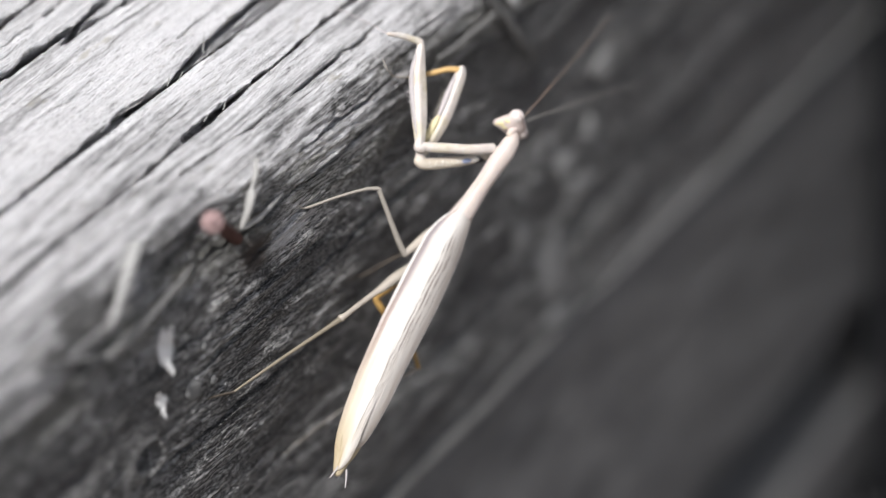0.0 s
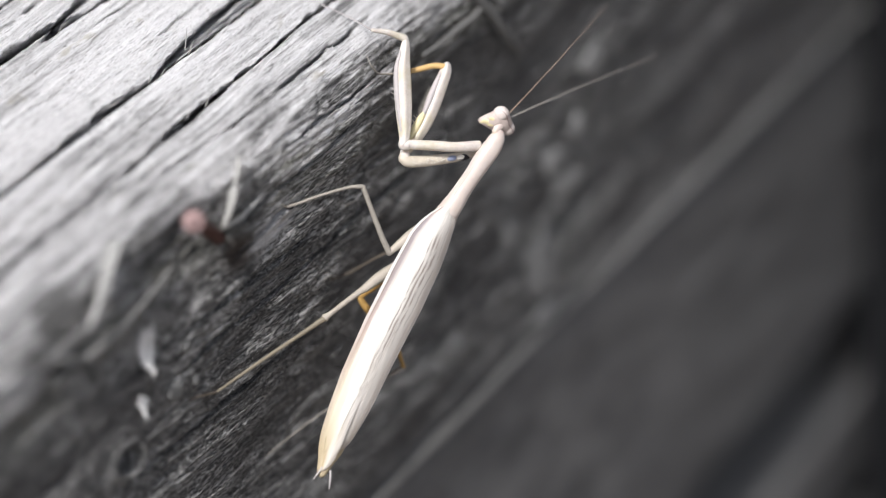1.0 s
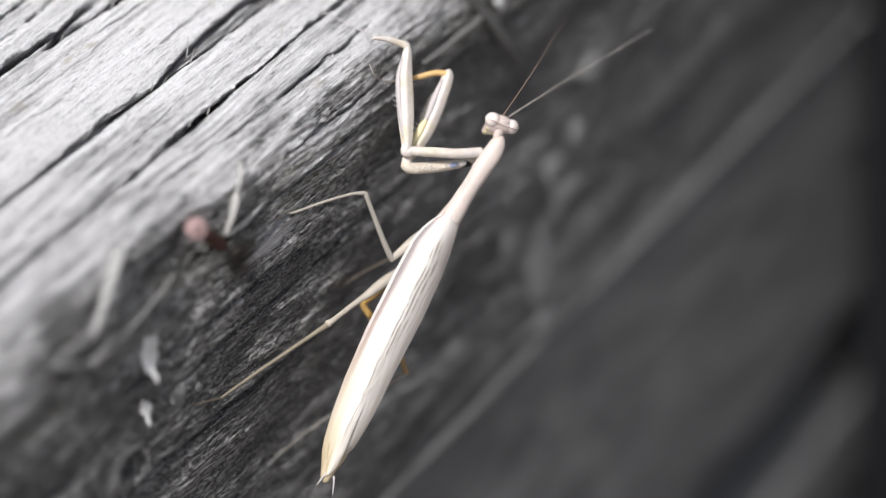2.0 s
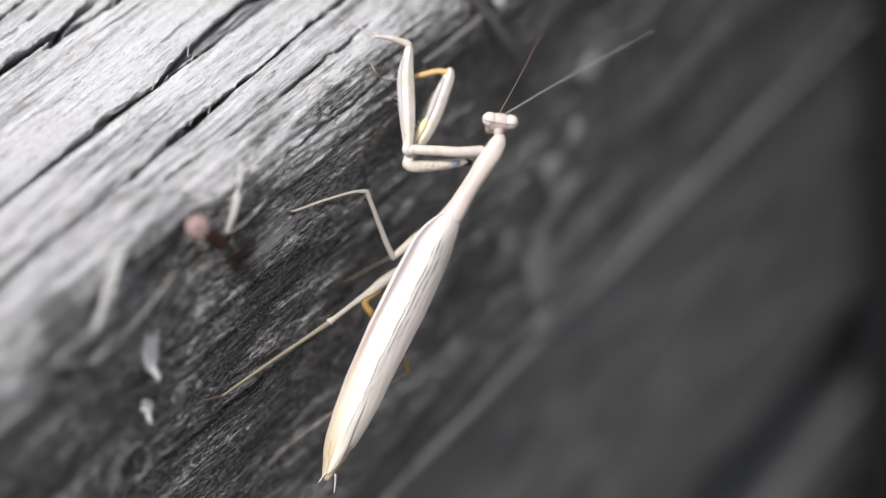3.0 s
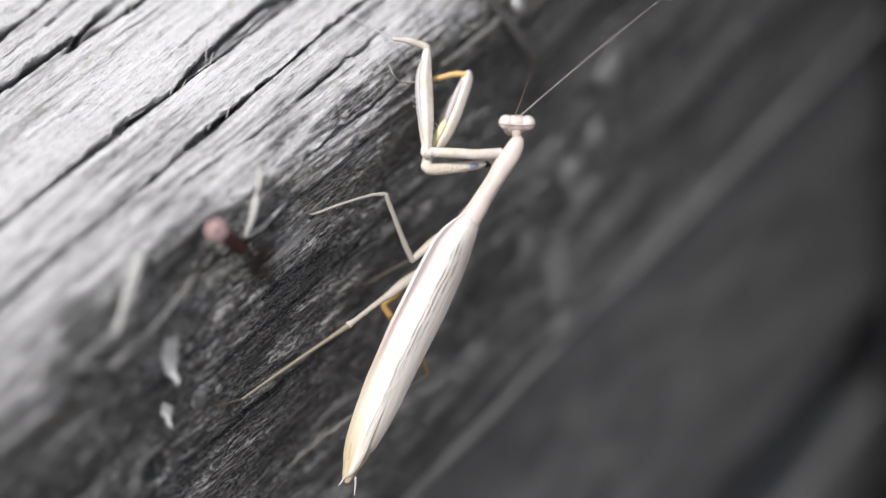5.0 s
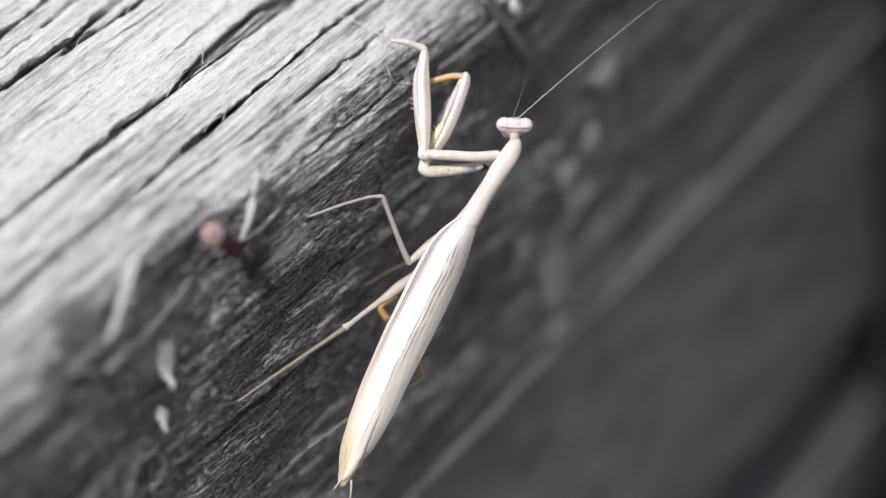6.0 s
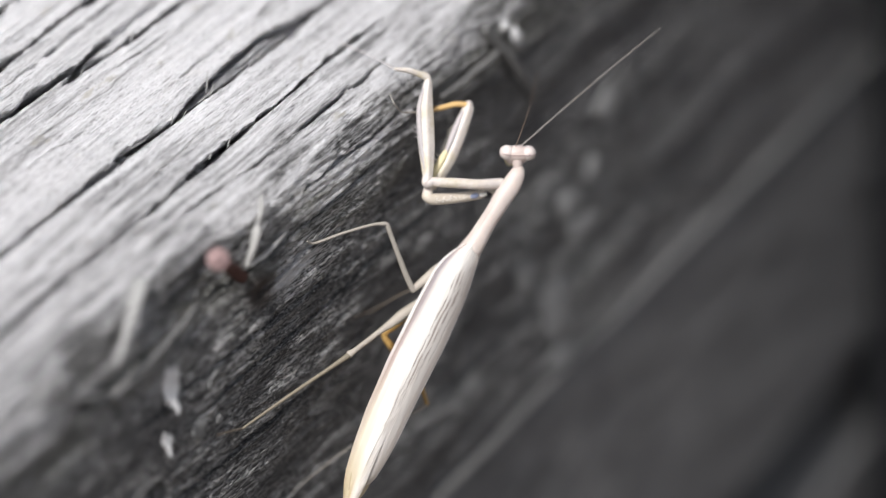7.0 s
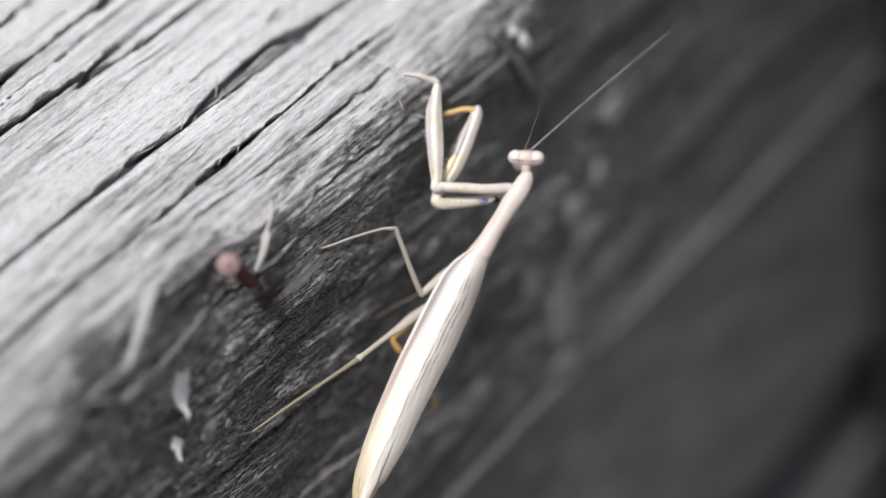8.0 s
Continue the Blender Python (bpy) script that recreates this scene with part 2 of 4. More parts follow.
def wing_material():
    """Papery cream forewing: pink-brown leading edge, grey band, fine brown veins (UV: across, along)."""
    n = Nodes("papery_wing", 0.38, 0.5)
    tc = n.add("TexCoord")
    sep = n.add("SeparateXYZ")
    n.link(tc.outputs["UV"], sep.inputs[0])
    mott = n.noise(n.coords((9, 26, 1), "UV"), 1.0, 5, 0.65)
    u = n.math("ADD", sep.outputs["X"], n.math("MULTIPLY", n.math("SUBTRACT", mott, 0.5), 0.05))
    c = n.ramp(u, [(0.0, (0.52, 0.43, 0.375)), (0.04, (0.44, 0.345, 0.305)), (0.09, (0.39, 0.295, 0.262)), (0.13, (0.47, 0.38, 0.345)), (0.165, (0.74, 0.68, 0.63)), (0.22, (0.68, 0.63, 0.59)),
                   (0.36, (0.74, 0.705, 0.655)), (0.56, (0.75, 0.715, 0.665)), (0.62, (0.67, 0.63, 0.585)), (0.84, (0.64, 0.595, 0.55)), (0.93, (0.50, 0.44, 0.395)), (1.0, (0.70, 0.655, 0.61))])
    fibre = n.noise(n.coords((30, 2.2, 1), "UV"), 1.0, 4, 0.6)
    c = n.mix(n.ramp(fibre, [(0.38, 0.3), (0.52, 0.0)]), c, (0.54, 0.49, 0.45))
    # smoky band behind the leading edge of the front half
    front = n.math("MULTIPLY", n.ramp(sep.outputs["X"], [(0.0, 1.0), (0.055, 1.0), (0.07, 0.0)]), n.ramp(sep.outputs["Y"], [(0.3, 1.0), (0.6, 0.0)]))
    
    band = n.math("MULTIPLY", n.ramp(u, [(0.05, 0.6), (0.085, 1.0), (0.15, 0.85), (0.23, 0.0)]), n.ramp(sep.outputs["Y"], [(0.03, 0.0), (0.07, 1.0), (0.26, 0.8), (0.46, 0.0)]))
    c = n.mix(band, c, (0.30, 0.265, 0.28))
    c = n.mix(front, c, (0.80, 0.775, 0.75))
    # a few crooked brown veins, each over its own stretch
    sway = n.noise(n.coords((1.5, 7, 1), "UV"), 1.0, 3, 0.5)
    dash = n.noise(n.coords((18, 13, 1), "UV"), 1.0, 3, 0.55)
    crook = n.math("ADD", sep.outputs["X"], n.math("MULTIPLY", n.math("SUBTRACT", sway, 0.5), 0.13))
    broken = n.ramp(dash, [(0.38, 0.2), (0.54, 1.0)])
    f = 0.0
    for at, wide, v0, v1, much in ((0.078, 0.007, 0.02, 0.62, 0.95), (0.565, 0.015, 0.10, 0.92, 0.95), (0.645, 0.020, 0.05, 0.72, 0.95), (0.69, 0.009, 0.35, 0.92, 0.7), 
                                   (0.735, 0.022, 0.08, 0.60, 0.9), (0.845, 0.010, 0.03, 0.55, 0.6), (0.60, 0.008, 0.55, 0.92, 0.5), (0.73, 0.010, 0.58, 0.86, 0.35)):
        near = n.math("SUBTRACT", 1.0, n.math("MULTIPLY", n.math("ABSOLUTE", n.math("SUBTRACT", crook, at)), 1.0 / (2.0 * wide)), True)
        span = n.ramp(sep.outputs["Y"], [(v0, 0.0), (min(v0 + 0.07, v1 - 0.05), much), (v1 - 0.10, much * 0.8), (v1, 0.0)])
        f = n.math("MAXIMUM", n.math("MULTIPLY", n.math("MULTIPLY", near, span), broken), f)
    c = n.mix(f, c, (0.19, 0.145, 0.12))
    straw = n.math("MULTIPLY", n.ramp(sep.outputs["Y"], [(0.48, 0.0), (0.75, 0.8)]), n.ramp(u, [(0.02, 0.5), (0.14, 1.0), (0.36, 0.8), (0.5, 0.05)]))
    c = n.mix(straw, c, (0.70, 0.63, 0.47))
    tip = n.math("MULTIPLY", n.ramp(sep.outputs["Y"], [(0.78, 0.0), (0.96, 1.0)]), n.ramp(u, [(0.45, 1.0), (0.7, 0.15)]))
    c = n.mix(tip, c, (0.50, 0.40, 0.25))
    n.color(c)
    n.bsdf.inputs["Subsurface Weight"].default_value = 0.12
    n.bsdf.inputs["Subsurface Radius"].default_value = (0.001, 0.0008, 0.0006)
    n.bsdf.inputs["Subsurface Scale"].default_value = 1.0
    return n.bump(n.math("SUBTRACT", n.math("ADD", fibre, mott), f), 0.2, 0.0001).mat


def head_material():
    n = Nodes("head_chitin", 0.4, 0.45)
    tc = n.add("TexCoord")
    sep = n.add("SeparateXYZ")
    n.link(tc.outputs["Object"], sep.inputs[0])
    base = n.noise(n.coords((700, 700, 700)), 1.0, 4)
    c = n.mix(base, (0.52, 0.42, 0.38), (0.68, 0.59, 0.55))
    low = n.ramp(n.math("ADD", n.math("MULTIPLY", sep.outputs["Y"], 280.0), 0.5), [(0.1, 1.0), (0.55, 0.0)])
    c = n.mix(n.math("MULTIPLY", low, 0.6), c, (0.74, 0.62, 0.36))
    n.color(c)
    return n.bump(base, 0.15, 0.0001).mat


def fore_material():
    """Pale foreleg shell: cream, clouded with olive and grey-violet, finely pitted."""
    n = Nodes("pale_foreleg", 0.38, 0.5)
    cloud = n.noise(n.coords((330, 330, 330)), 1.0, 4, 0.6)
    tint = n.noise(n.coords((210, 260, 240)), 1.0, 3, 0.5)
    pits = n.noise(n.coords((2600, 2600, 2600)), 1.0, 3, 0.6)
    c = n.mix(n.ramp(cloud, [(0.35, 0.0), (0.65, 1.0)]), (0.62, 0.555, 0.50), (0.75, 0.70, 0.645))
    c = n.mix(n.ramp(tint, [(0.5, 0.0), (0.68, 0.6)]), c, (0.55, 0.49, 0.33))
    c = n.mix(n.ramp(tint, [(0.32, 0.5), (0.46, 0.0)]), c, (0.50, 0.46, 0.46))
    c = n.mix(n.ramp(pits, [(0.34, 0.3), (0.44, 0.0)]), c, (0.42, 0.37, 0.32))
    n.color(c)
    n.bsdf.inputs["Subsurface Weight"].default_value = 0.1
    n.bsdf.inputs["Subsurface Radius"].default_value = (0.001, 0.0008, 0.0006)
    n.bsdf.inputs["Subsurface Scale"].default_value = 1.0
    return n.bump(n.math("ADD", pits, cloud), 0.2, 0.0002).mat


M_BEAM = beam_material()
M_BOARD = board_material()
M_WING = wing_material()
M_HEAD = head_material()
M_BODY = simple("cream_chitin", (0.635, 0.55, 0.505), 0.28, 520, 0.42, 0.4, sss=0.08)
M_COXA = simple("beige_coxa", (0.66, 0.59, 0.49), 0.3, 600, 0.4, 0.45)
M_RIM = simple("pinkish_rim", (0.50, 0.465, 0.465), 0.3, 600, 0.45, 0.4)
M_FOOT = simple("dark_foot", (0.12, 0.10, 0.08), 0.3, 900, 0.6, 0.3)
M_FORE = fore_material()
M_STRAW_PALE = simple("white_straw", (0.42, 0.415, 0.4), 0.25, 900, 0.6, 0.3)
M_CRUST = simple("dull_crust", (0.20, 0.20, 0.197), 0.5, 900, 0.95, 0.1, bump=0.6)
# near-black that puts the shade of the gap and the far edge into colour
M_SHADE_BLACK = simple("shade_black", (0.018, 0.019, 0.021), 0.5, 120, 0.95, 0.08, (1, 1, 0.15), 0.5)
M_LEG = simple("tan_leg", (0.36, 0.33, 0.29), 0.3, 600, 0.45, 0.4)
M_SHIN = simple("olive_shin", (0.25, 0.215, 0.16), 0.35, 300, 0.45, 0.4)
M_BROWN = simple("amber_joint", (0.44, 0.27, 0.09), 0.3, 700, 0.4, 0.45)
M_ORANGE = simple("orange_tibia", (0.62, 0.41, 0.17), 0.25, 600, 0.4, 0.45)
M_YELLOW = simple("yellow_inner", (0.74, 0.66, 0.4), 0.2, 700, 0.45, 0.4)
M_ABD = simple("straw_abdomen", (0.56, 0.465, 0.31), 0.55, 1500, 0.45, 0.4, (0.12, 1, 1), 0.4)
M_THIGH = simple("clouded_thigh", (0.50, 0.45, 0.385), 0.45, 420, 0.4, 0.45)
M_WHITE = simple("white_bead", (0.84, 0.81, 0.75), 0.06, 900, 0.35, 0.5)
M_BLUE = simple("blue_patch", (0.27, 0.31, 0.44), 0.25, 900, 0.3, 0.5)
M_BLACK = simple("black_patch", (0.02, 0.02, 0.025), 0.3, 900, 0.3, 0.5)
M_EYE = simple("pale_eye", (0.72, 0.64, 0.6), 0.1, 2500, 0.22, 0.55)
M_LINE = simple("brow_brown", (0.33, 0.22, 0.21), 0.25, 900, 0.5, 0.3)
M_KEEL = simple("keel_brown", (0.52, 0.41, 0.37), 0.3, 900, 0.5, 0.3)
M_ANT = simple("feeler_tan", (0.42, 0.395, 0.365), 0.3, 2500, 0.6, 0.3)
M_ANT2 = simple("feeler_brown", (0.3, 0.225, 0.18), 0.3, 2500, 0.6, 0.3)
M_RUST = simple("rusty_shank", (0.085, 0.036, 0.030), 0.6, 1100, 0.75, 0.3, bump=0.6)
M_NAILHEAD = simple("dull_pink_oxide", (0.34, 0.235, 0.23), 0.35, 900, 0.85, 0.15, bump=0.4)
M_STRAW = simple("bleached_straw", (0.36, 0.358, 0.35), 0.25, 900, 0.6, 0.3, (1, 1, 1))
M_CHIP = simple("pale_flake", (0.80, 0.797, 0.79), 0.45, 1400, 0.9, 0.15, bump=1.0)
M_LONG = simple("dull_grey_splinter", (0.17, 0.169, 0.167), 0.5, 700, 0.9, 0.15, bump=0.6)
M_LICHEN = simple("grey_lichen", (0.33, 0.33, 0.326), 0.5, 700, 0.95, 0.1, bump=0.6)
M_TWIG = simple("grey_twig", (0.14, 0.139, 0.136), 0.3, 800, 0.9, 0.2, bump=0.5)
M_EARTH = simple("dry_earth", (0.16, 0.14, 0.12), 0.5, 22, 0.95, 0.1, bump=0.6)
M_LATH = simple("grey_lath_wood", (0.125, 0.124, 0.123), 0.5, 160, 0.9, 0.2, (1, 0.12, 1), 0.5)


# ---- mesh helpers ----
def mesh_object(name, verts, faces, mat, smooth=True, uvs=None):
    me = bpy.data.meshes.new(name)
    me.from_pydata([tuple(v) for v in verts], [], faces)
    me.materials.append(mat)
    if smooth:
        me.polygons.foreach_set("use_smooth", [True] * len(me.polygons))
    if uvs is not None:
        layer = me.uv_layers.new(name="UVMap")
        loops = np.zeros(len(me.loops), dtype=np.int32)
        me.loops.foreach_get("vertex_index", loops)
        layer.data.foreach_set("uv", np.asarray(uvs, dtype=np.float32)[loops].ravel())
    me.update()
    return new(name, me)


def part(name, shape, mat, parent, label="", smooth=True):
    ob = mesh_object(name, shape[0], shape[1], mat, smooth, shape[2] if len(shape) > 2 else None)
    ob.parent = parent
    return tagged(ob, label) if label else ob


def thing(name, m, label, category, group="", kind=""):
    ob = new(name)
    ob.empty_display_size = 0.01
    ob.matrix_world = m
    return tagged(ob, label, category, group, kind)


def curve_points(pts, steps):
    """Catmull-Rom through rows of numbers."""
    p = np.asarray(pts, float)
    p = np.vstack([2 * p[0] - p[1], p, 2 * p[-1] - p[-2]])
    out = []
    for i in range(1, len(p) - 2):
        for k in range(steps):
            t = k / steps
            a, b, c, d = p[i - 1], p[i], p[i + 1], p[i + 2]
            out.append(0.5 * (2 * b + (c - a) * t + (2 * a - 5 * b + 4 * c - d) * t * t + (3 * b - a - 3 * c + d) * t ** 3))
    out.append(p[-2])
    return np.array(out)


def tube(rows, sides=12, steps=6, up=(0, 0, 1), unit=0.001, ridge=0.0, wob=0.0, seed=1, facet=0.0):
    """A limb along rows (x, y, z, half width, half height) in mm, closed by round ends."""
    q = curve_points(rows, steps)
    q[:, 3:] = np.maximum(q[:, 3:], 0.01)
    c, w, h = q[:, :3], q[:, 3], q[:, 4]
    t = np.gradient(c, axis=0)
    t /= np.linalg.norm(t, axis=1)[:, None] + 1e-12
    # round ends
    ring_c, ring_t, ring_w, ring_h = [], [], [], []
    for f, s in ((0.0, 0.15), (0.45, 0.72), (0.8, 0.95)):
        ring_c.append(c[0] - t[0] * w[0] * (1 - f) * 0.8), ring_t.append(t[0]), ring_w.append(w[0] * s), ring_h.append(h[0] * s)
    for i in range(len(c)):
        ring_c.append(c[i]), ring_t.append(t[i]), ring_w.append(w[i]), ring_h.append(h[i])
    for f, s in ((0.8, 0.95), (0.45, 0.72), (0.0, 0.15)):
        ring_c.append(c[-1] + t[-1] * w[-1] * (1 - f) * 0.8), ring_t.append(t[-1]), ring_w.append(w[-1] * s), ring_h.append(h[-1] * s)
    up = np.array(up, float)
    rng = random.Random(seed)
    verts, faces = [], []
    for cc, tt, ww, hh in zip(ring_c, ring_t, ring_w, ring_h):
        a = np.cross(up, tt)
        a /= np.linalg.norm(a) + 1e-9
        b = np.cross(tt, a)
        for k in range(sides):
            g = 2 * math.pi * k / sides
            r = 1 - facet * math.sin(2 * g) ** 2 + ridge * max(0.0, math.sin(g)) ** 6 + wob * (rng.random() - 0.5)
            verts.append((cc + a * ww * math.cos(g) * r + b * hh * math.sin(g) * r) * unit)
    n = len(ring_c)
    for i in range(n - 1):
        for k in range(sides):
            k2 = (k + 1) % sides
            faces.append((i * sides + k, i * sides + k2, (i + 1) * sides + k2, (i + 1) * sides + k))
    faces.append(tuple(range(sides))[::-1])
    faces.append(tuple((n - 1) * sides + k for k in range(sides)))
    return verts, faces


def joined(shapes):
    verts, faces = [], []
    for s in shapes:
        o = len(verts)
        verts += list(s[0])
        faces += [tuple(i + o for i in f) for f in s[1]]
    return verts, faces


def blob(centre, radii, axes=None, rings=10, sides=16, unit=0.001, lump=0.0, seed=1):
    """A lumpy ellipsoid in mm."""
    ax = np.eye(3) if axes is None else np.array(axes, float)
    verts, faces = [], []
    for i in range(rings + 1):
        f = math.pi * i / rings
        for k in range(sides):
            g = 2 * math.pi * k / sides
            d = np.array([math.sin(f) * math.cos(g), math.sin(f) * math.sin(g), math.cos(f)])
            s = 1 + lump * noise.noise(Vector(d * 1.7) + Vector((seed * 3.1, seed, 0)))
            p = np.array(centre) + (d * s * np.array(radii)) @ ax
            verts.append(p * unit)
    for i in range(rings):
        for k in range(sides):
            k2 = (k + 1) % sides
            faces.append((i * sides + k, (i + 1) * sides + k, (i + 1) * sides + k2, i * sides + k2))
    return verts, faces


# ---- wood surfaces ----
def lattice(ix, iy, seed):
    h = (ix.astype(np.int64) * 374761393 + iy.astype(np.int64) * 668265263 + seed * 1442695041) & 0x7FFFFFFF
    h = ((h ^ (h >> 13)) * 1274126177) & 0x7FFFFFFF
    h = h ^ (h >> 16)
    return (h & 0xFFFF) / 32767.5 - 1.0


def value_noise(x, y, seed):
    x, y = np.broadcast_arrays(np.asarray(x, float), np.asarray(y, float))
    fx, fy = np.floor(x), np.floor(y)
    u, v = x - fx, y - fy
    u, v = u * u * u * (u * (u * 6 - 15) + 10), v * v * v * (v * (v * 6 - 15) + 10)
    a, b = lattice(fx, fy, seed), lattice(fx + 1, fy, seed)
    c, d = lattice(fx, fy + 1, seed), lattice(fx + 1, fy + 1, seed)
    return (a * (1 - u) + b * u) * (1 - v) + (c * (1 - u) + d * u) * v


def fbm(x, y, octaves, seed):
    out, amp, f = 0.0, 0.5, 1.0
    for o in range(octaves):
        out = out + amp * value_noise(x * f + o * 7.3, y * f + o * 3.1, seed + o)
        amp, f = amp * 0.5, f * 2.03
    return out


def crack(s, y, at, y0, y1, width, depth, seed, lean=0.0):
    """A drying crack along the grain: depth to take off, in mm."""
    mid = at + lean * (y - y0) + 1.1 * value_noise(y * 0.055, 0.5, seed) + 0.55 * value_noise(y * 0.21, 1.5, seed) + 0.2 * value_noise(y * 0.6, 2.5, seed) + 0.1 * value_noise(y * 1.5, 3.5, seed)
    along = np.clip((y - y0) / 9, 0, 1) * np.clip((y1 - y) / 9, 0, 1)
    w = 0.95 * width * (0.35 + 0.65 * along) * np.clip(0.85 + 0.8 * value_noise(y * 0.11, 4.5, seed) + 0.3 * value_noise(y * 0.5, 6.5, seed) + 0.15 * value_noise(y * 1.7, 8.5, seed), 0.2, 2.0)
    u = (s - mid) / np.maximum(w, 0.12)
    # a deep split; its upper flank is torn into a sloping shelf in places
    split = np.where(u < 0, np.clip(2.2 * (1 + u / 0.9), 0, 1), np.clip(2.6 * (1 - u / 0.75), 0, 1))
    torn = np.clip(value_noise(y * 0.085, 13.5, seed), 0, 1) * np.clip(1 + (u + 0.6) / 1.6, 0, 1) * (u < 0.2)
    shelf = torn * (0.8 + 0.5 * value_noise(s * 2.6, y * 0.07, seed + 9) + 0.25 * value_noise(s * 4.5, y * 0.2, seed + 10))
    deep = np.clip(0.8 + 1.0 * value_noise(y * 0.085, 9.5, seed) + 0.3 * value_noise(y * 0.4, 11.5, seed), 0.06, 1.6)
    lip = 0.12 * np.exp(-((u - 1.1) / 0.4) ** 2)
    return along * (depth * np.maximum(5.0 * deep * split, 1.1 * shelf) - lip)


TILT = radians(16)
CRACKS = [  # at, from, to, width, depth, seed, lean: across the face (minus: top), along the grain
    (-56.0, -60, 25, 1.35, 3.0, 11, 0.01), 
    (-35.0, -40, -5, 0.3, 0.3, 14, 0.0), (-30.0, 0, 40, 0.3, 0.3, 15, 0.0),
    
    (-18.0, -30, 12, 0.25, 0.2, 20, 0.0), (-7.0, -20, 10, 0.25, 0.6, 21, 0.01), (-6.2, 8, 40, 0.35, 0.9, 22, 0.0),
    (-40.0, -30, 20, 0.25, 0.25, 23, 0.0), (-51.5, -30, 30, 0.3, 0.3, 24, 0.0), (-66.0, -60, 60, 1.1, 2.5, 25, 0.0), (-76.0, -60, 60, 1.0, 2.5, 26, 0.0),
    (4.2, 4, 34, 0.7, 2.0, 31, 0.02), (4.0, -40, -8, 0.8, 1.6, 32, 0.0), (9.5, -30, 26, 0.6, 1.4, 33, 0.02), (15.0, -26, 8, 0.5, 1.3, 34, 0.0),
    (21.0, -45, 10, 0.7, 1.5, 35, 0.03), (28.0, -30, 40, 0.6, 1.6, 36, 0.0), (38.0, -50, 30, 0.5, 0.5, 37, 0.04), (66.0, 20, 120, 0.6, 0.4, 39, 0.0),
]


SPLITS = [  # along the grain, upper lip, lower lip; depth, seed: wide splits with a torn shelf between their lips
    ([(-75, -24.3, -23.7), (-45, -24.7, -23.8), (-26, -24.6, -23.5), (-18, -25.2, -23.3), (-10, -25.5, -23.7), (-3, -24.8, -23.3), (1, -24.1, -23.1), (5, -25.1, -23.0), (10, -25.8, -22.7), (19, -26.5, -22.6), (26, -26.3, -22.5), (34, -24.4, -22.4), (48, -23.2, -22.4)], 3.2, 16),
    ([(-70, -12.4, -11.9), (-52, -12.7, -11.6), (-38, -13.2, -12.2), (-28, -12.3, -12.0), (-20, -12.4, -11.7), (-9, -13.2, -12.2), (-2, -13.6, -11.9), (5, -13.5, -12.0), (10, -13.2, -12.6), (20, -12.7, -12.3), (26, -13.6, -12.7), (36, -13.3, -12.5), (46, -12.8, -12.4)], 2.6, 18),
    ([(-60, -47.2, -46.6), (-30, -46.9, -46.0), (-17, -46.8, -45.6), (-8, -46.7, -45.3), (0, -46.0, -44.6), (6, -46.4, -45.2), (14, -46.7, -45.8), (30, -46.2, -45.8)], 2.6, 12),
    ([(-6, -44.6, -44.1), (0, -45.0, -43.9), (6, -43.8, -43.0), (11, -43.8, -42.2), (20, -43.4, -42.2), (40, -42.6, -42.0)], 2.6, 13),
]


def split(s, y, lips, depth, seed):
    """A split whose lips part; where it is wide a fibrous shelf slopes down to a slit at the lower lip. In mm."""
    k = np.array(lips, float)
    up = np.interp(y, k[:, 0], k[:, 1]) + 0.30 * value_noise(y * 0.28, 0.5, seed) + 0.24 * value_noise(y * 0.85, 1.5, seed) + 0.14 * value_noise(y * 1.9 + s * 0.8, s * 0.7, seed + 21)
    low = np.interp(y, k[:, 0], k[:, 2]) + 0.18 * value_noise(y * 0.33, 2.5, seed) + 0.18 * value_noise(y * 1.0, 3.5, seed) + 0.12 * value_noise(y * 2.1 - s * 0.8, s * 0.7, seed + 22)
    w = np.maximum(low - up, 0.25)
    inside = np.clip((s - up) / 0.22, 0, 1) * np.clip((low - s) / 0.16, 0, 1)
    wide = np.clip((w - 1.5) / 1.2, 0, 1)
    across = np.clip((s - up) / w, 0, 1)
    fibre = value_noise(s * 2.4 - y * 0.10, y * 0.07, seed + 9) + 0.6 * value_noise(s * 4.6 + y * 0.12, y * 0.16, seed + 10)
    shelf = 1.3 + 1.2 * across + 1.3 * fibre
    deep = np.clip(0.8 + 0.9 * value_noise(y * 0.085, 9.5, seed) + 0.3 * value_noise(y * 0.4, 11.5, seed), 0.12, 1.5)
    slit = depth * 3.6 * deep * np.clip((0.85 - (low - s)) / 0.3, 0, 1)
    crest = 9.0 * np.clip((1.15 - (s - up)) / 0.35, 0, 1) * np.clip(0.55 + 0.9 * value_noise(y * 0.11, 7.5, seed), 0, 1)
    along = np.clip((y - k[0, 0]) / 9, 0, 1) * np.clip((k[-1, 0] - y) / 9, 0, 1)
    return along * inside * np.maximum(0, (1 - wide) * depth * 3.6 * deep + wide * np.maximum(np.maximum(shelf, slit), crest))


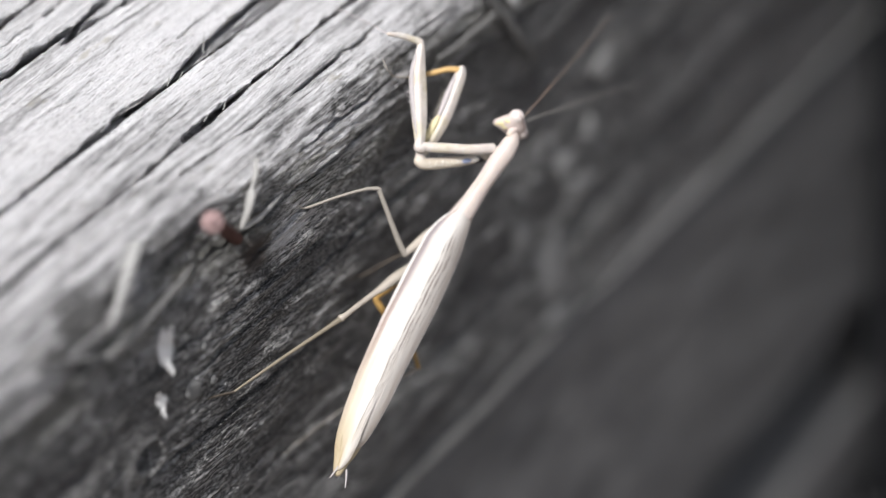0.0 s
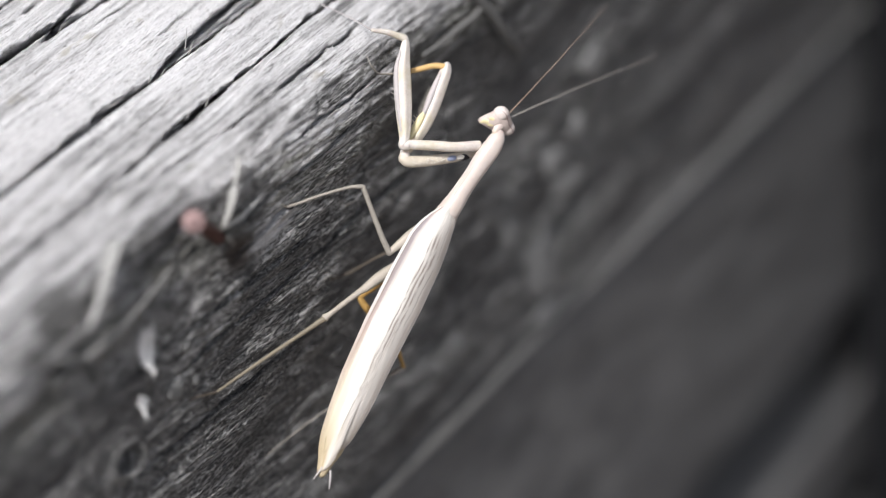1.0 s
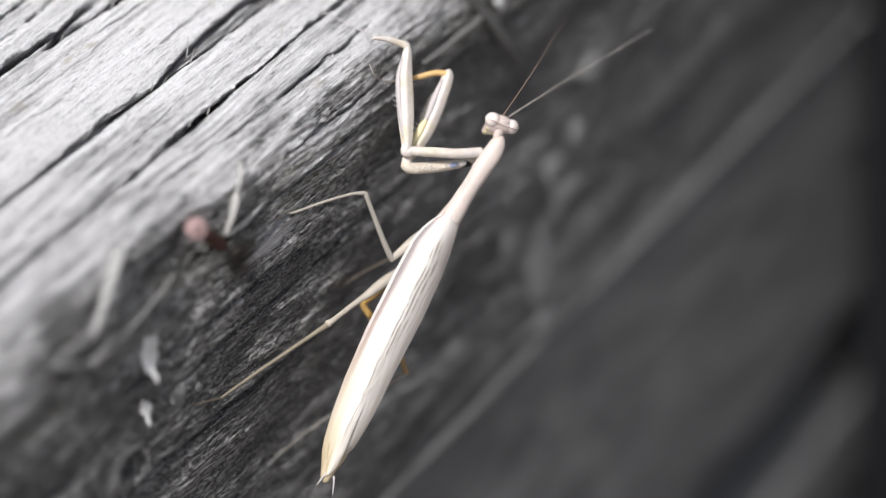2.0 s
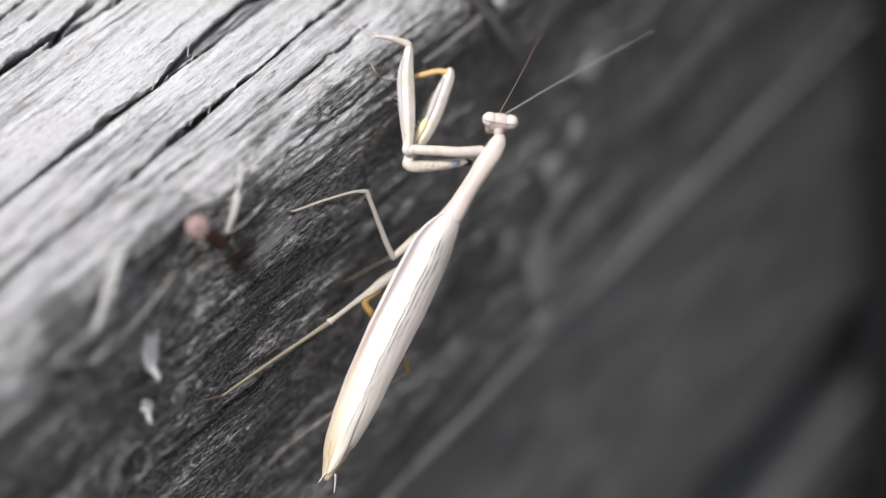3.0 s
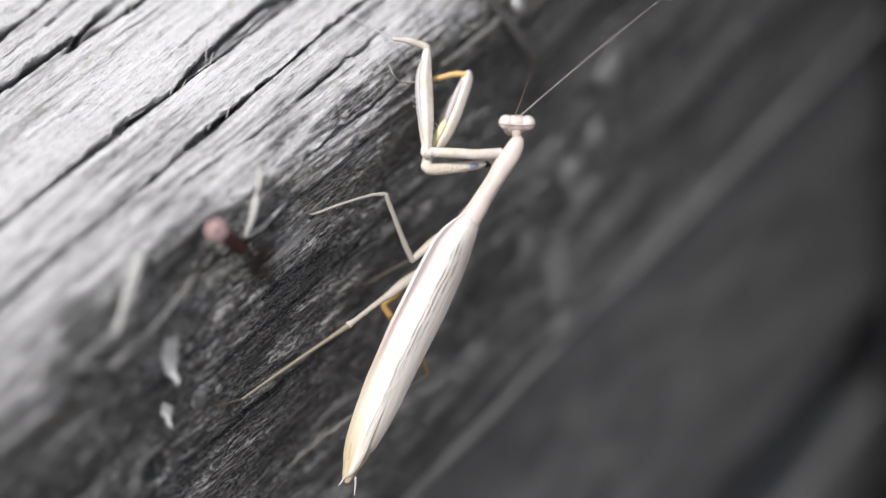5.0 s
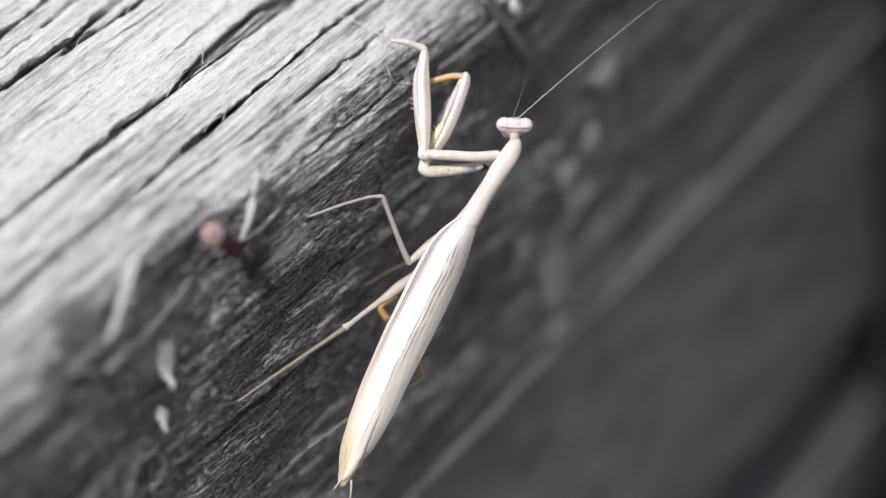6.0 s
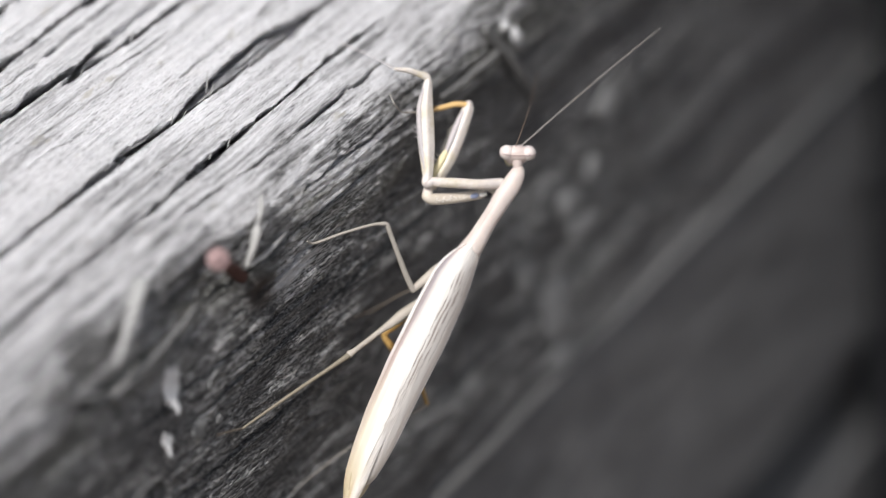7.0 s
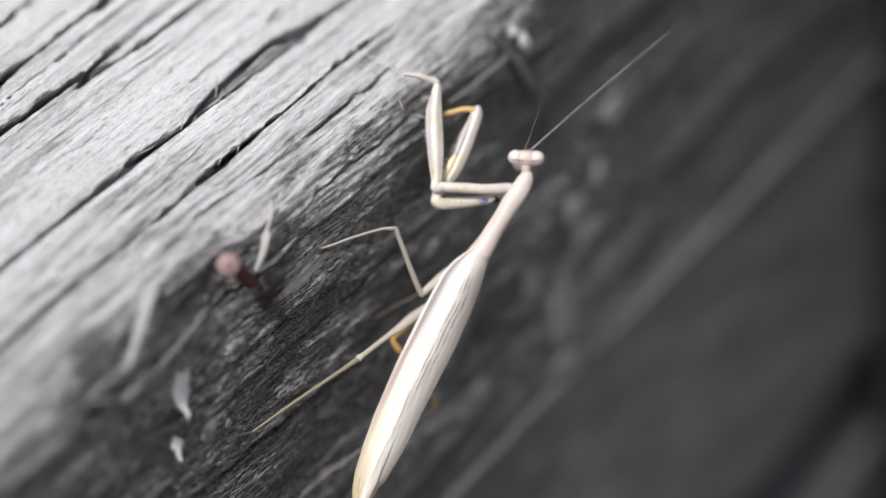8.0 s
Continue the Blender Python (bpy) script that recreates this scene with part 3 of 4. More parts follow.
def beam_relief(s, y):
    """Height over the sawn faces in mm; s runs over the top (minus) and down the side (plus)."""
    side = 1 / (1 + np.exp(-(s - 1.0) / 1.2))
    h = 0.75 * fbm(s * 0.085, y * 0.011, 3, 51)
    h = h + (1 - side) * (0.75 * (1 - 2 * np.abs(fbm(s * 0.33, y * 0.017, 3, 52))) + 0.45 * fbm(s * 1.15, y * 0.09, 4, 53) + 0.16 * fbm(s * 1.7, y * 0.5, 2, 54))
    k = s - 0.06 * y + 1.2 * value_noise(s * 0.07, y * 0.04, 62)  # fibres wander and rise a little along the beam
    h = h + side * (0.95 * fbm(s * 0.16, y * 0.05, 3, 55) + 0.62 * fbm(k * 0.8, y * 0.10, 4, 56) + 0.42 * np.abs(fbm(k * 1.5, y * 0.36, 2, 57)) + 0.2 * fbm(s * 1.7, y * 0.9, 2, 60))
    # chipped arris
    arris = np.exp(-((s - 1.0) / 4.0) ** 2)
    h = h - arris * (2.6 * np.clip(fbm(y * 0.06, s * 0.03, 3, 58) + 0.05, 0, 1) + 0.8 * np.clip(fbm(y * 0.35, s * 0.25, 3, 59), 0, 1))
    h = h - 1.8 * np.exp(-((s - 7.0) / 4.5) ** 2) * np.exp(-((y + 21.0) / 10.0) ** 2)
    # a beetle's bore hole low on the side
    h = h - 4.0 * np.clip(1.6 - 1.0 * np.hypot((s - 34.0) / 1.5, (y + 45.0) / 1.9), 0, 1) + 0.7 * np.exp(-((np.hypot((s - 34.0) / 1.5, (y + 45.0) / 1.9) - 2.0) / 0.5) ** 2)
    for row in SPLITS:
        near = np.abs(s[:, 0] - row[0][0][1]) < 9 if s.ndim == 2 else None
        if near is not None:
            h[near] -= split(s[near], y[near], *row)
        elif abs(s - row[0][0][1]) < 9:
            h = h - split(s, y, *row)
    for row in CRACKS:
        if s.ndim < 2:
            h = h - crack(s, y, *row) if abs(s - row[0]) < 9 else h
            continue
        near = np.abs(s[:, 0] - row[0]) < 9
        h[near] -= crack(s[near], y[near], *row)
    return h


def graded(a, b, lo, hi, fine, coarse):
    """Stations from a to b, fine between lo and hi and wider towards the ends."""
    out, p = [], lo
    while p < hi:
        out.append(p)
        p += fine
    step = fine
    while p < b:
        out.append(p)
        step = min(coarse, step * 1.08)
        p += step
    out.append(b)
    p, step, left = lo, fine, []
    while p - step > a:
        p -= step
        left.append(p)
        step = min(coarse, step * 1.08)
    return np.array([a] + left[::-1] + out)


def timber_beam():
    s = graded(-170.0, 82.0, -62.0, 66.0, 0.26, 2.0)
    y = graded(-420.0, 620.0, -50.0, 70.0, 0.34, 6.0)
    S, Y = np.meshgrid(s, y, indexing="ij")
    soft = 1.4
    bend = lambda u: soft * np.logaddexp(0, u / soft)
    px = -math.cos(TILT) * bend(-S)
    pz = math.sin(TILT) * bend(-S) - bend(S)
    k = 1 / (1 + np.exp(-S / soft))
    nx, nz = k + (1 - k) * math.sin(TILT), (1 - k) * math.cos(TILT)
    ln = np.sqrt(nx * nx + nz * nz)
    h = beam_relief(S, Y)
    px, pz = px + h * nx / ln, pz + h * nz / ln
    # the splits of the top follow the slope of the rings: they lean inwards as they go down
    gap = np.zeros_like(S)
    for row in CRACKS:
        near = np.abs(s - row[0]) < 9
        if row[0] < 0:
            gap[near] = np.maximum(gap[near], crack(S[near], Y[near], *row))
    for row in SPLITS:
        near = np.abs(s - row[0][0][1]) < 9
        gap[near] = np.maximum(gap[near], split(S[near], Y[near], *row))
    gap = np.clip(gap - 0.4, 0, 9) * 0.7
    px, pz = px - math.cos(TILT) * gap, pz + math.sin(TILT) * gap
    co = np.stack([px, Y, pz], -1).reshape(-1, 3) * 0.001
    rows, cols = S.shape
    i = np.arange(rows * cols).reshape(rows, cols)
    quads = np.stack([i[:-1, :-1], i[1:, :-1], i[1:, 1:], i[:-1, 1:]], -1).reshape(-1, 4)
    # back, underside and sawn ends close the solid
    back = np.array([[-0.1634, yy * 0.001, -0.082] for yy in y])
    n0 = len(co)
    co = np.vstack([co, back])
    b = n0 + np.arange(cols)
    under = np.stack([i[-1, :-1], b[:-1], b[1:], i[-1, 1:]], -1)
    rear = np.stack([b[:-1], i[0, :-1], i[0, 1:], b[1:]], -1)
    quads = np.vstack([quads, under, rear])
    me = bpy.data.meshes.new("timber_beam")
    me.vertices.add(len(co))
    me.vertices.foreach_set("co", co.astype(np.float32).ravel())
    ends = [list(i[:, 0]) + [int(b[0])], (list(i[:, -1]) + [int(b[-1])])[::-1]]
    loops = np.concatenate([quads.ravel()] + [np.array(e) for e in ends]).astype(np.int32)
    starts = np.concatenate([np.arange(len(quads)) * 4, [len(quads) * 4, len(quads) * 4 + len(ends[0])]]).astype(np.int32)
    me.loops.add(len(loops))
    me.loops.foreach_set("vertex_index", loops)
    me.polygons.add(len(starts))
    me.polygons.foreach_set("loop_start", starts)
    me.update(calc_edges=True)
    me.polygons.foreach_set("use_smooth", [True] * len(starts))
    me.validate()
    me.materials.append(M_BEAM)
    return tagged(new("timber_beam", me), "weathered grey timber beam, cracked on top, its side shaded dark in colour", "beam")


def plank(name, z_top0, z_top1, z_bot0, z_bot1, x_front, label, category, seed, mat, thick=0.12, rough=1.0, group="boards under the beam"):
    """A rough horizontal board whose edges run from z_top0, z_bot0 to z_top1, z_bot1 over y."""
    ys = np.linspace(-0.42, 0.205, 150)
    f = (ys + 0.42) / 0.625
    zt = z_top0 + (z_top1 - z_top0) * f + 0.0010 * rough * fbm(ys * 40, ys * 0 + seed, 3, seed)
    zb = z_bot0 + (z_bot1 - z_bot0) * f + 0.0010 * rough * fbm(ys * 40, ys * 0 + seed + 5, 3, seed)
    u = np.linspace(0, 1, 64)
    Z = (zt[:, None] - 0.0012) + (zb - zt + 0.0024)[:, None] * u[None, :]
    Y = np.repeat(ys[:, None], 64, 1)
    X = x_front + rough * (0.0012 * fbm(Z * 60, Y * 26, 4, seed + 2) + 0.0006 * fbm(Z * 300, Y * 90, 3, seed + 4))
    rim = lambda x, z: np.stack([np.full(len(ys), x), ys, z], -1)[:, None, :]
    V = np.concatenate([rim(x_front - thick, zt), rim(x_front - thick * 0.5, zt), rim(x_front - 0.0012, zt), np.stack([X, Y, Z], -1), rim(x_front - 0.0012, zb), rim(x_front - thick, zb)], 1)
    m = V.shape[1]
    faces = []
    for j in range(len(ys) - 1):
        for k in range(m):
            k2 = (k + 1) % m
            faces.append((j * m + k, j * m + k2, (j + 1) * m + k2, (j + 1) * m + k))
    faces.append(tuple(range(m))[::-1])
    faces.append(tuple((len(ys) - 1) * m + k for k in range(m)))
    return tagged(mesh_object(name, V.reshape(-1, 3), faces, mat), label, category, group)


def slab(name, lo, hi, mat):
    bm = bmesh.new()
    bmesh.ops.create_cube(bm, size=1)
    for v in bm.verts:
        v.co = [a + (b - a) * (c + 0.5) for a, b, c in zip(lo, hi, v.co)]
    me = bpy.data.meshes.new(name)
    bm.to_mesh(me)
    bm.free()
    me.materials.append(mat)
    return new(name, me)


tagged(slab("ground", (-40, -40, -1.0), (40, 40, -0.9), M_EARTH), "dry brown earth under the timber", "ground", kind="structure")
# added back wall; its near-black colour holds the shade of the gaps
tagged(slab("wall_back", (-0.20, -0.42, -0.9), (-0.17, 0.62, 0.0), M_SHADE_BLACK), "added boarding behind the rails, the gap's shade in its colour", "wall", kind="structure")


def added_dark_post():
    """An added near-black post that paints in the darkness beyond the boards, its near edge leaning a little, with worn
    corners.
    """
    zs = np.linspace(-0.899, -0.045, 90)
    verts, faces = [], []
    for i, z in enumerate(zs):
        y0 = 0.172 + (z + 0.078) * 0.19 + 0.0012 * float(value_noise(z * 90, 0.3, 5))
        y0 = max(y0, 0.150)
        x1 = 0.007 + 0.0006 * float(value_noise(z * 60, 1.3, 6))
        for x, y in ((0.0030, y0), (x1 - 0.001, y0 + 0.0008), (x1, y0 + 0.004), (x1 + 0.0005, y0 + 0.03), (x1, y0 + 0.066), (x1 - 0.001, y0 + 0.069), (0.0030, y0 + 0.07)):
            verts.append((x, y, z))
    for i in range(len(zs) - 1):
        for k in range(7):
            k2 = (k + 1) % 7
            faces.append((i * 7 + k, i * 7 + k2, i * 7 + 7 + k2, i * 7 + 7 + k))
    faces += [tuple(range(7))[::-1], tuple((len(zs) - 1) * 7 + k for k in range(7))]
    return tagged(mesh_object("added_dark_post", verts, faces, M_SHADE_BLACK), "added near-black upright post standing for the darkness beyond the boards", "post")


added_dark_post()
# unseen end boards, added to keep light out of the gaps
tagged(slab("light_block_end", (-0.169, 0.2055, -0.9), (0.0025, 0.219, -0.083), M_BOARD), "added end board keeping light out of the gap behind the post", "wall", kind="structure")
tagged(slab("light_block_start", (-0.169, -0.435, -0.9), (0.0025, -0.4205, -0.083), M_BOARD), "added end board keeping light out at the far end", "wall", kind="structure")
beam = timber_beam()
plank("lath", -0.0929, -0.0793, -0.0945, -0.0809, 0.0016, "thin pale grey lath nailed under the beam", "lath", 91, M_LATH, 0.03, 0.35, "laths and boards")
plank("wall_board", -0.0847, -0.0847, -0.2078, -0.1453, 0.0003, "dark blotched board fixed under the lath", "board", 61, M_BOARD, group="laths and boards")
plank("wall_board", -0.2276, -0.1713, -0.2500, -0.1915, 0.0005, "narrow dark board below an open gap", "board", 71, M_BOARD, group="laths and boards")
plank("wall_board", -0.2720, -0.2090, -0.4300, -0.3300, 0.0005, "dark blotched board below a narrow gap", "board", 81, M_BOARD, group="laths and boards")
plank("wall_board", -0.4450, -0.3450, -0.8990, -0.8990, 0.0005, "wide dark board reaching down to the ground", "board", 83, M_BOARD, group="laths and boards")


# ---- small things on the beam ----
def grain_offset(s, y):
    return float(beam_relief(np.array(float(s)), np.array(float(y))))


def nail():
    base = np.array([-1.6, -12.4, -11.6])
    tip = np.array([4.4, -21.5, 0.7])
    d = (tip - base) / np.linalg.norm(tip - base)
    ob = thing("nail", Matrix.Translation((0, 0, 0)), "rusty bent nail standing out of the beam", "nail")
    rows = [(*(base + d * k * np.linalg.norm(tip - base) + np.array([0.5 * math.sin(k * 3), 0, 0])), 1.15 + 0.12 * math.sin(k * 17), 1.15) for k in np.linspace(0, 0.97, 7)]
    part("shank", tube(rows, 14, 5, wob=0.06), M_RUST, ob, "dark rusted shank")
    n = Vector((0.62, -0.55, 0.56)).normalized()
    e = [(*(tip + np.array(n) * k), r, r) for k, r in ((-0.55, 1.3), (-0.35, 1.7), (0.0, 1.85), (0.25, 1.7), (0.42, 1.0))]
    part("nail_head", tube(e, 20, 3, up=(0, 1, 0.2)), M_NAILHEAD, ob, "dull pinkish nail head")
    return ob


def splinter(name, rows, mat, label, category, group=""):
    ob = mesh_object(name, *tube(rows, 7, 4, wob=0.25, seed=len(label)), mat)
    return tagged(ob, label, category, group)


def flake(name, y, z, ry, rz, mat, label, category, group, seed, thick=0.5, lift=0.15, tilt=0.0):
    """An irregular flat crust lying on the side face, in mm."""
    verts, faces = [], []
    n = 22
    x0 = float(np.median([grain_offset(-z - rz * 0.7 * math.sin(q), y + ry * 0.7 * math.cos(q)) for q in np.linspace(0, 6.0, 9)]))
    rims = ((1.0, -0.3), (0.93, 0.55), (0.6, 1.0), (0.25, 1.05))
    for f, top in rims:
        for k in range(n):
            g = 2 * math.pi * k / n
            r = f * (1 + 0.38 * noise.noise(Vector((math.cos(g) * 1.3, math.sin(g) * 1.3, seed * 2.7))) + 0.3 * noise.noise(Vector((math.cos(g) * 4, math.sin(g) * 4, seed))))
            dy, dz = ry * r * math.cos(g), rz * r * math.sin(g)
            yy, zz = y + dy * math.cos(tilt) - dz * math.sin(tilt), z + dy * math.sin(tilt) + dz * math.cos(tilt)
            verts.append((np.array([0.5 * max(x0, grain_offset(-zz, yy)) + 0.5 * x0 + lift + thick * top * (1 + 0.4 * noise.noise(Vector((yy, zz, seed)))), yy, zz])) * 0.001)
    for i in range(len(rims) - 1):
        for k in range(n):
            k2 = (k + 1) % n
            faces.append((i * n + k, i * n + k2, (i + 1) * n + k2, (i + 1) * n + k))
    faces.append(tuple((len(rims) - 1) * n + k for k in range(n)))
    return tagged(mesh_object(name, verts, faces, mat), label, category, group)


nail()
splinter("straw", [(0.9, -13.0, -7.6, 0.5, 0.3), (1.5, -11.3, -5.1, 0.85, 0.4), (1.5, -9.6, -2.9, 0.95, 0.35), (1.2, -8.7, -2.0, 0.35, 0.25), (1.3, -7.4, -0.4, 0.55, 0.3), (0.9, -6.4, 1.0, 0.5, 0.25), (0.4, -5.6, 1.8, 0.2, 0.2)], M_STRAW_PALE,
         "bleached bent straw stuck beside the nail", "straw")
splinter("wood_splinter", [(1.3, -12.6, -7.8, 0.35, 0.25), (1.6, -9.4, -7.9, 0.55, 0.3), (1.0, -5.2, -8.1, 0.45, 0.3), (0.2, -1.2, -8.3, 0.25, 0.2)], M_STRAW,
         "thin grey splinter crossing the straw", "splinter", "splinters of the beam")
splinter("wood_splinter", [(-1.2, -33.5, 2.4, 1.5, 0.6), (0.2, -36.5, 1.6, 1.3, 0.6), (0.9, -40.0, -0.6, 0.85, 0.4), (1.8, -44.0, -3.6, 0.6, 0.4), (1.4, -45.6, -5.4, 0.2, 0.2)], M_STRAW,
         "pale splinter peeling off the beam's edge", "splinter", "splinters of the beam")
splinter("wood_splinter", [(0.0, -24.5, -7.8, 0.3, 0.3), (0.7, -30.0, -8.4, 0.7, 0.4), (1.0, -37.0, -9.2, 1.0, 0.45), (0.9, -43.0, -9.8, 1.1, 0.45), (0.5, -49.5, -10.3, 0.8, 0.4), (-0.4, -56.0, -11.2, 0.4, 0.2)], M_LONG,
         "long grey splinter lying along the side", "splinter", "splinters of the beam")
splinter("wood_splinter", [(0.6, -47.5, -9.6, 0.6, 0.4), (1.2, -51.0, -7.2, 0.9, 0.4), (0.4, -55.5, -4.6, 0.4, 0.3)], M_LONG,
         "short grey splinter forking off the long one", "splinter", "splinters of the beam")


def tuft(y, z, length, wide, way, n, mat, label, seed, lean=0.45):
    """A torn flake hanging off the side face, its lower end standing out: shards side by side, in mm."""
    rng = random.Random(seed)
    ob = thing("wood_flake", Matrix.Translation((0.001 * grain_offset(-z, y), 0.001 * y, 0.001 * z)), label, "wood flake", "flakes")
    base = np.array(ob.matrix_world.translation) * 1000
    d = np.array([0.0, *way]) / math.hypot(*way)
    across = np.array([0.0, -d[2], d[1]])
    for i in range(n):
        f = -1 + 2 * (i + 0.5) / n
        ln = length * rng.uniform(0.5, 1.0) * (1 - 0.55 * abs(f))
        c = d * rng.uniform(-0.24, 0.24) * length + across * f * wide * 0.5
        bow, r = rng.uniform(-0.12, 0.12) * wide, wide * rng.uniform(0.8, 1.6) / n
        rows = []
        for q in (-1.0, -0.5, 0.0, 0.5, 1.0):
            p = c + d * ln * 0.5 * q + across * bow * (1 - q * q)
            top = max(grain_offset(-z - p[2], y + p[1]), base[0] - 0.4)
            rows.append((max(top + 0.2, base[0] + lean * (d @ p)) + rng.uniform(0.0, 0.35) - base[0], p[1], p[2], r * (1.15 - abs(q) * rng.uniform(0.4, 0.9)) + 0.04, 0.22))
        part("shard", tube(rows, 8, 4, up=(1, 0.05, 0.05), wob=0.3, seed=seed + i), mat, ob)
    return ob


tuft(-34.9, -17.6, 9.6, 3.0, (-0.30, -0.95), 9, M_CHIP, "pale torn flake of bare wood on the dark side", 14)
tuft(-39.0, -26.4, 3.8, 1.9, (-0.30, -0.95), 5, M_CHIP, "small pale torn flake of bare wood", 15)
for yy, zz, r, sd in ((-27.3, -22.9, 0.8, 7), (-27.1, -30.5, 0.9, 8), (-32.1, -29.0, 1.9, 9), (-23.1, -7.3, 1.0, 10), (-32.7, -5.4, 0.9, 11)):
    flake("wood_flake", yy, zz, r, r * 0.9, M_CRUST, "tiny pale flake on the dark wood", "wood flake", "flakes", sd, 0.35, 0.35)
for yy, zz, ry, rz, sd in ((53.5, -56.6, 2.6, 2.7, 21), (59.8, -69.2, 4.4, 6.6, 22), (71.4, -57.3, 4.6, 2.5, 23), (69.0, -50.7, 3.0, 2.8, 24), (84.3, -37.1, 4.0, 2.8, 25), (77.5, -47.5, 2.4, 2.4, 26), (59.2, -80.3, 4.6, 1.9, 27)):
    flake("lichen_patch", yy, zz, ry, rz, M_LICHEN, "pale grey lichen crust on the dark beam side", "lichen", "lichen patches", sd, 0.3, 0.35, -0.25)
splinter("dry_stem", [(1.0, 55.0, -2.0, 1.1, 1.0), (2.0, 58.6, -10.0, 1.3, 1.1), (2.2, 61.0, -16.0, 1.2, 1.0), (1.8, 63.4, -21.0, 0.9, 0.8), (1.4, 64.2, -23.5, 0.4, 0.3)], M_TWIG,
         "dry grey stem caught on the beam side", "dry stem")
splinter("dry_stem", [(1.2, 58.5, -7.4, 0.7, 0.6), (1.8, 54.8, -7.6, 0.8, 0.7), (1.4, 50.2, -7.8, 0.75, 0.7), (1.0, 44.8, -8.0, 0.6, 0.5), (0.6, 41.1, -7.9, 0.5, 0.4)], M_TWIG,
         "dry grey stem lying along the beam's edge", "dry stem")
flake("lichen_patch", 62.8, -8.4, 1.1, 1.9, M_CHIP, "whitish crust near the beam's edge", "lichen", "lichen patches", 31, 0.6, 0.4, 0.3)
flake("lichen_patch", 60.8, -5.0, 1.2, 0.8, M_CHIP, "whitish crumb of crust near the beam's edge", "lichen", "lichen patches", 32, 0.5, 0.3)


def frayed_spots():
    """Places along the lips of the splits, in mm."""
    rng, out = random.Random(5), []
    for (lips, depth, seed), y0, y1, n in zip(SPLITS, (-24, -12, -16, 2), (30, 34, 10, 16), (16, 9, 5, 4)):
        k = np.array(lips)
        for i in range(n):
            y = rng.uniform(y0, y1)
            u = -float(np.interp(y, k[:, 0], k[:, rng.choice((1, 2, 2))]))
            h = grain_offset(-u - 0.6, y)
            out.append((-math.cos(TILT) * u, y, math.sin(TILT) * u + min(0.6, max(-0.6, h))))
    return tuple(out)


rng = random.Random(12)
for x, y, z in ((-22.8, 2.1, 6.5), (-22.5, 6.9, 6.4), (-23.3, 10.2, 6.7), (-22.2, 18.5, 6.4), (-21.9, 21.2, 6.3), (-24.1, -8.0, 6.9), (-11.7, 24.4, 3.3), (-11.6, 22.0, 3.3), (-11.7, 7.0, 3.4)) + frayed_spots():
    way = np.array([rng.uniform(-0.7, 0.5), 1.0, rng.uniform(0.0, 0.5)])
    ln = rng.uniform(1.6, 3.2)
    p = np.array([x, y, z - 0.2])
    splinter("wood_fibre", [(*(p - way * ln * 0.5), 0.10, 0.07), (*p, 0.12, 0.08), (*(p + way * ln * 0.5 + np.array([0, 0, 0.2])), 0.05, 0.04)], M_STRAW, "frayed pale wood fibre at a crack", "wood fibre", "frayed fibres")


# ---- the mantis ----
BODY = Matrix(((0.04228, -0.80973, 0.58528, 0.01606), (0.81485, -0.31103, -0.48916, 0.00498), (0.57813, 0.49760, 0.64665, -0.03536), (0, 0, 0, 1)))
mantis = thing("mantis", BODY, "cream and tan praying mantis clinging to the beam", "mantis")


def edge_at(table, x):
    xs, ys = [p[0] for p in table][::-1], [p[1] for p in table][::-1]
    return float(np.interp(x, xs, ys))


LEFT = [(21.8, 0.2), (19.7, 1.7), (17.7, 2.7), (15.2, 3.4), (8.1, 3.8), (-1.9, 4), (-11.5, 3.7), (-17.8, 3.1), (-22.4, 2.4), (-24.7, 1.75), (-26.6, 0.95), (-28.2, 0.1)]
RIGHT = [(21.8, -1.9), (20, -3), (15.1, -3.7), (11.5, -4), (3.9, -4.1), (-7.2, -3.7), (-13.9, -3.6), (-17.6, -3.4), (-21.8, -2.9), (-24, -1.9), (-28.2, -1.2)]


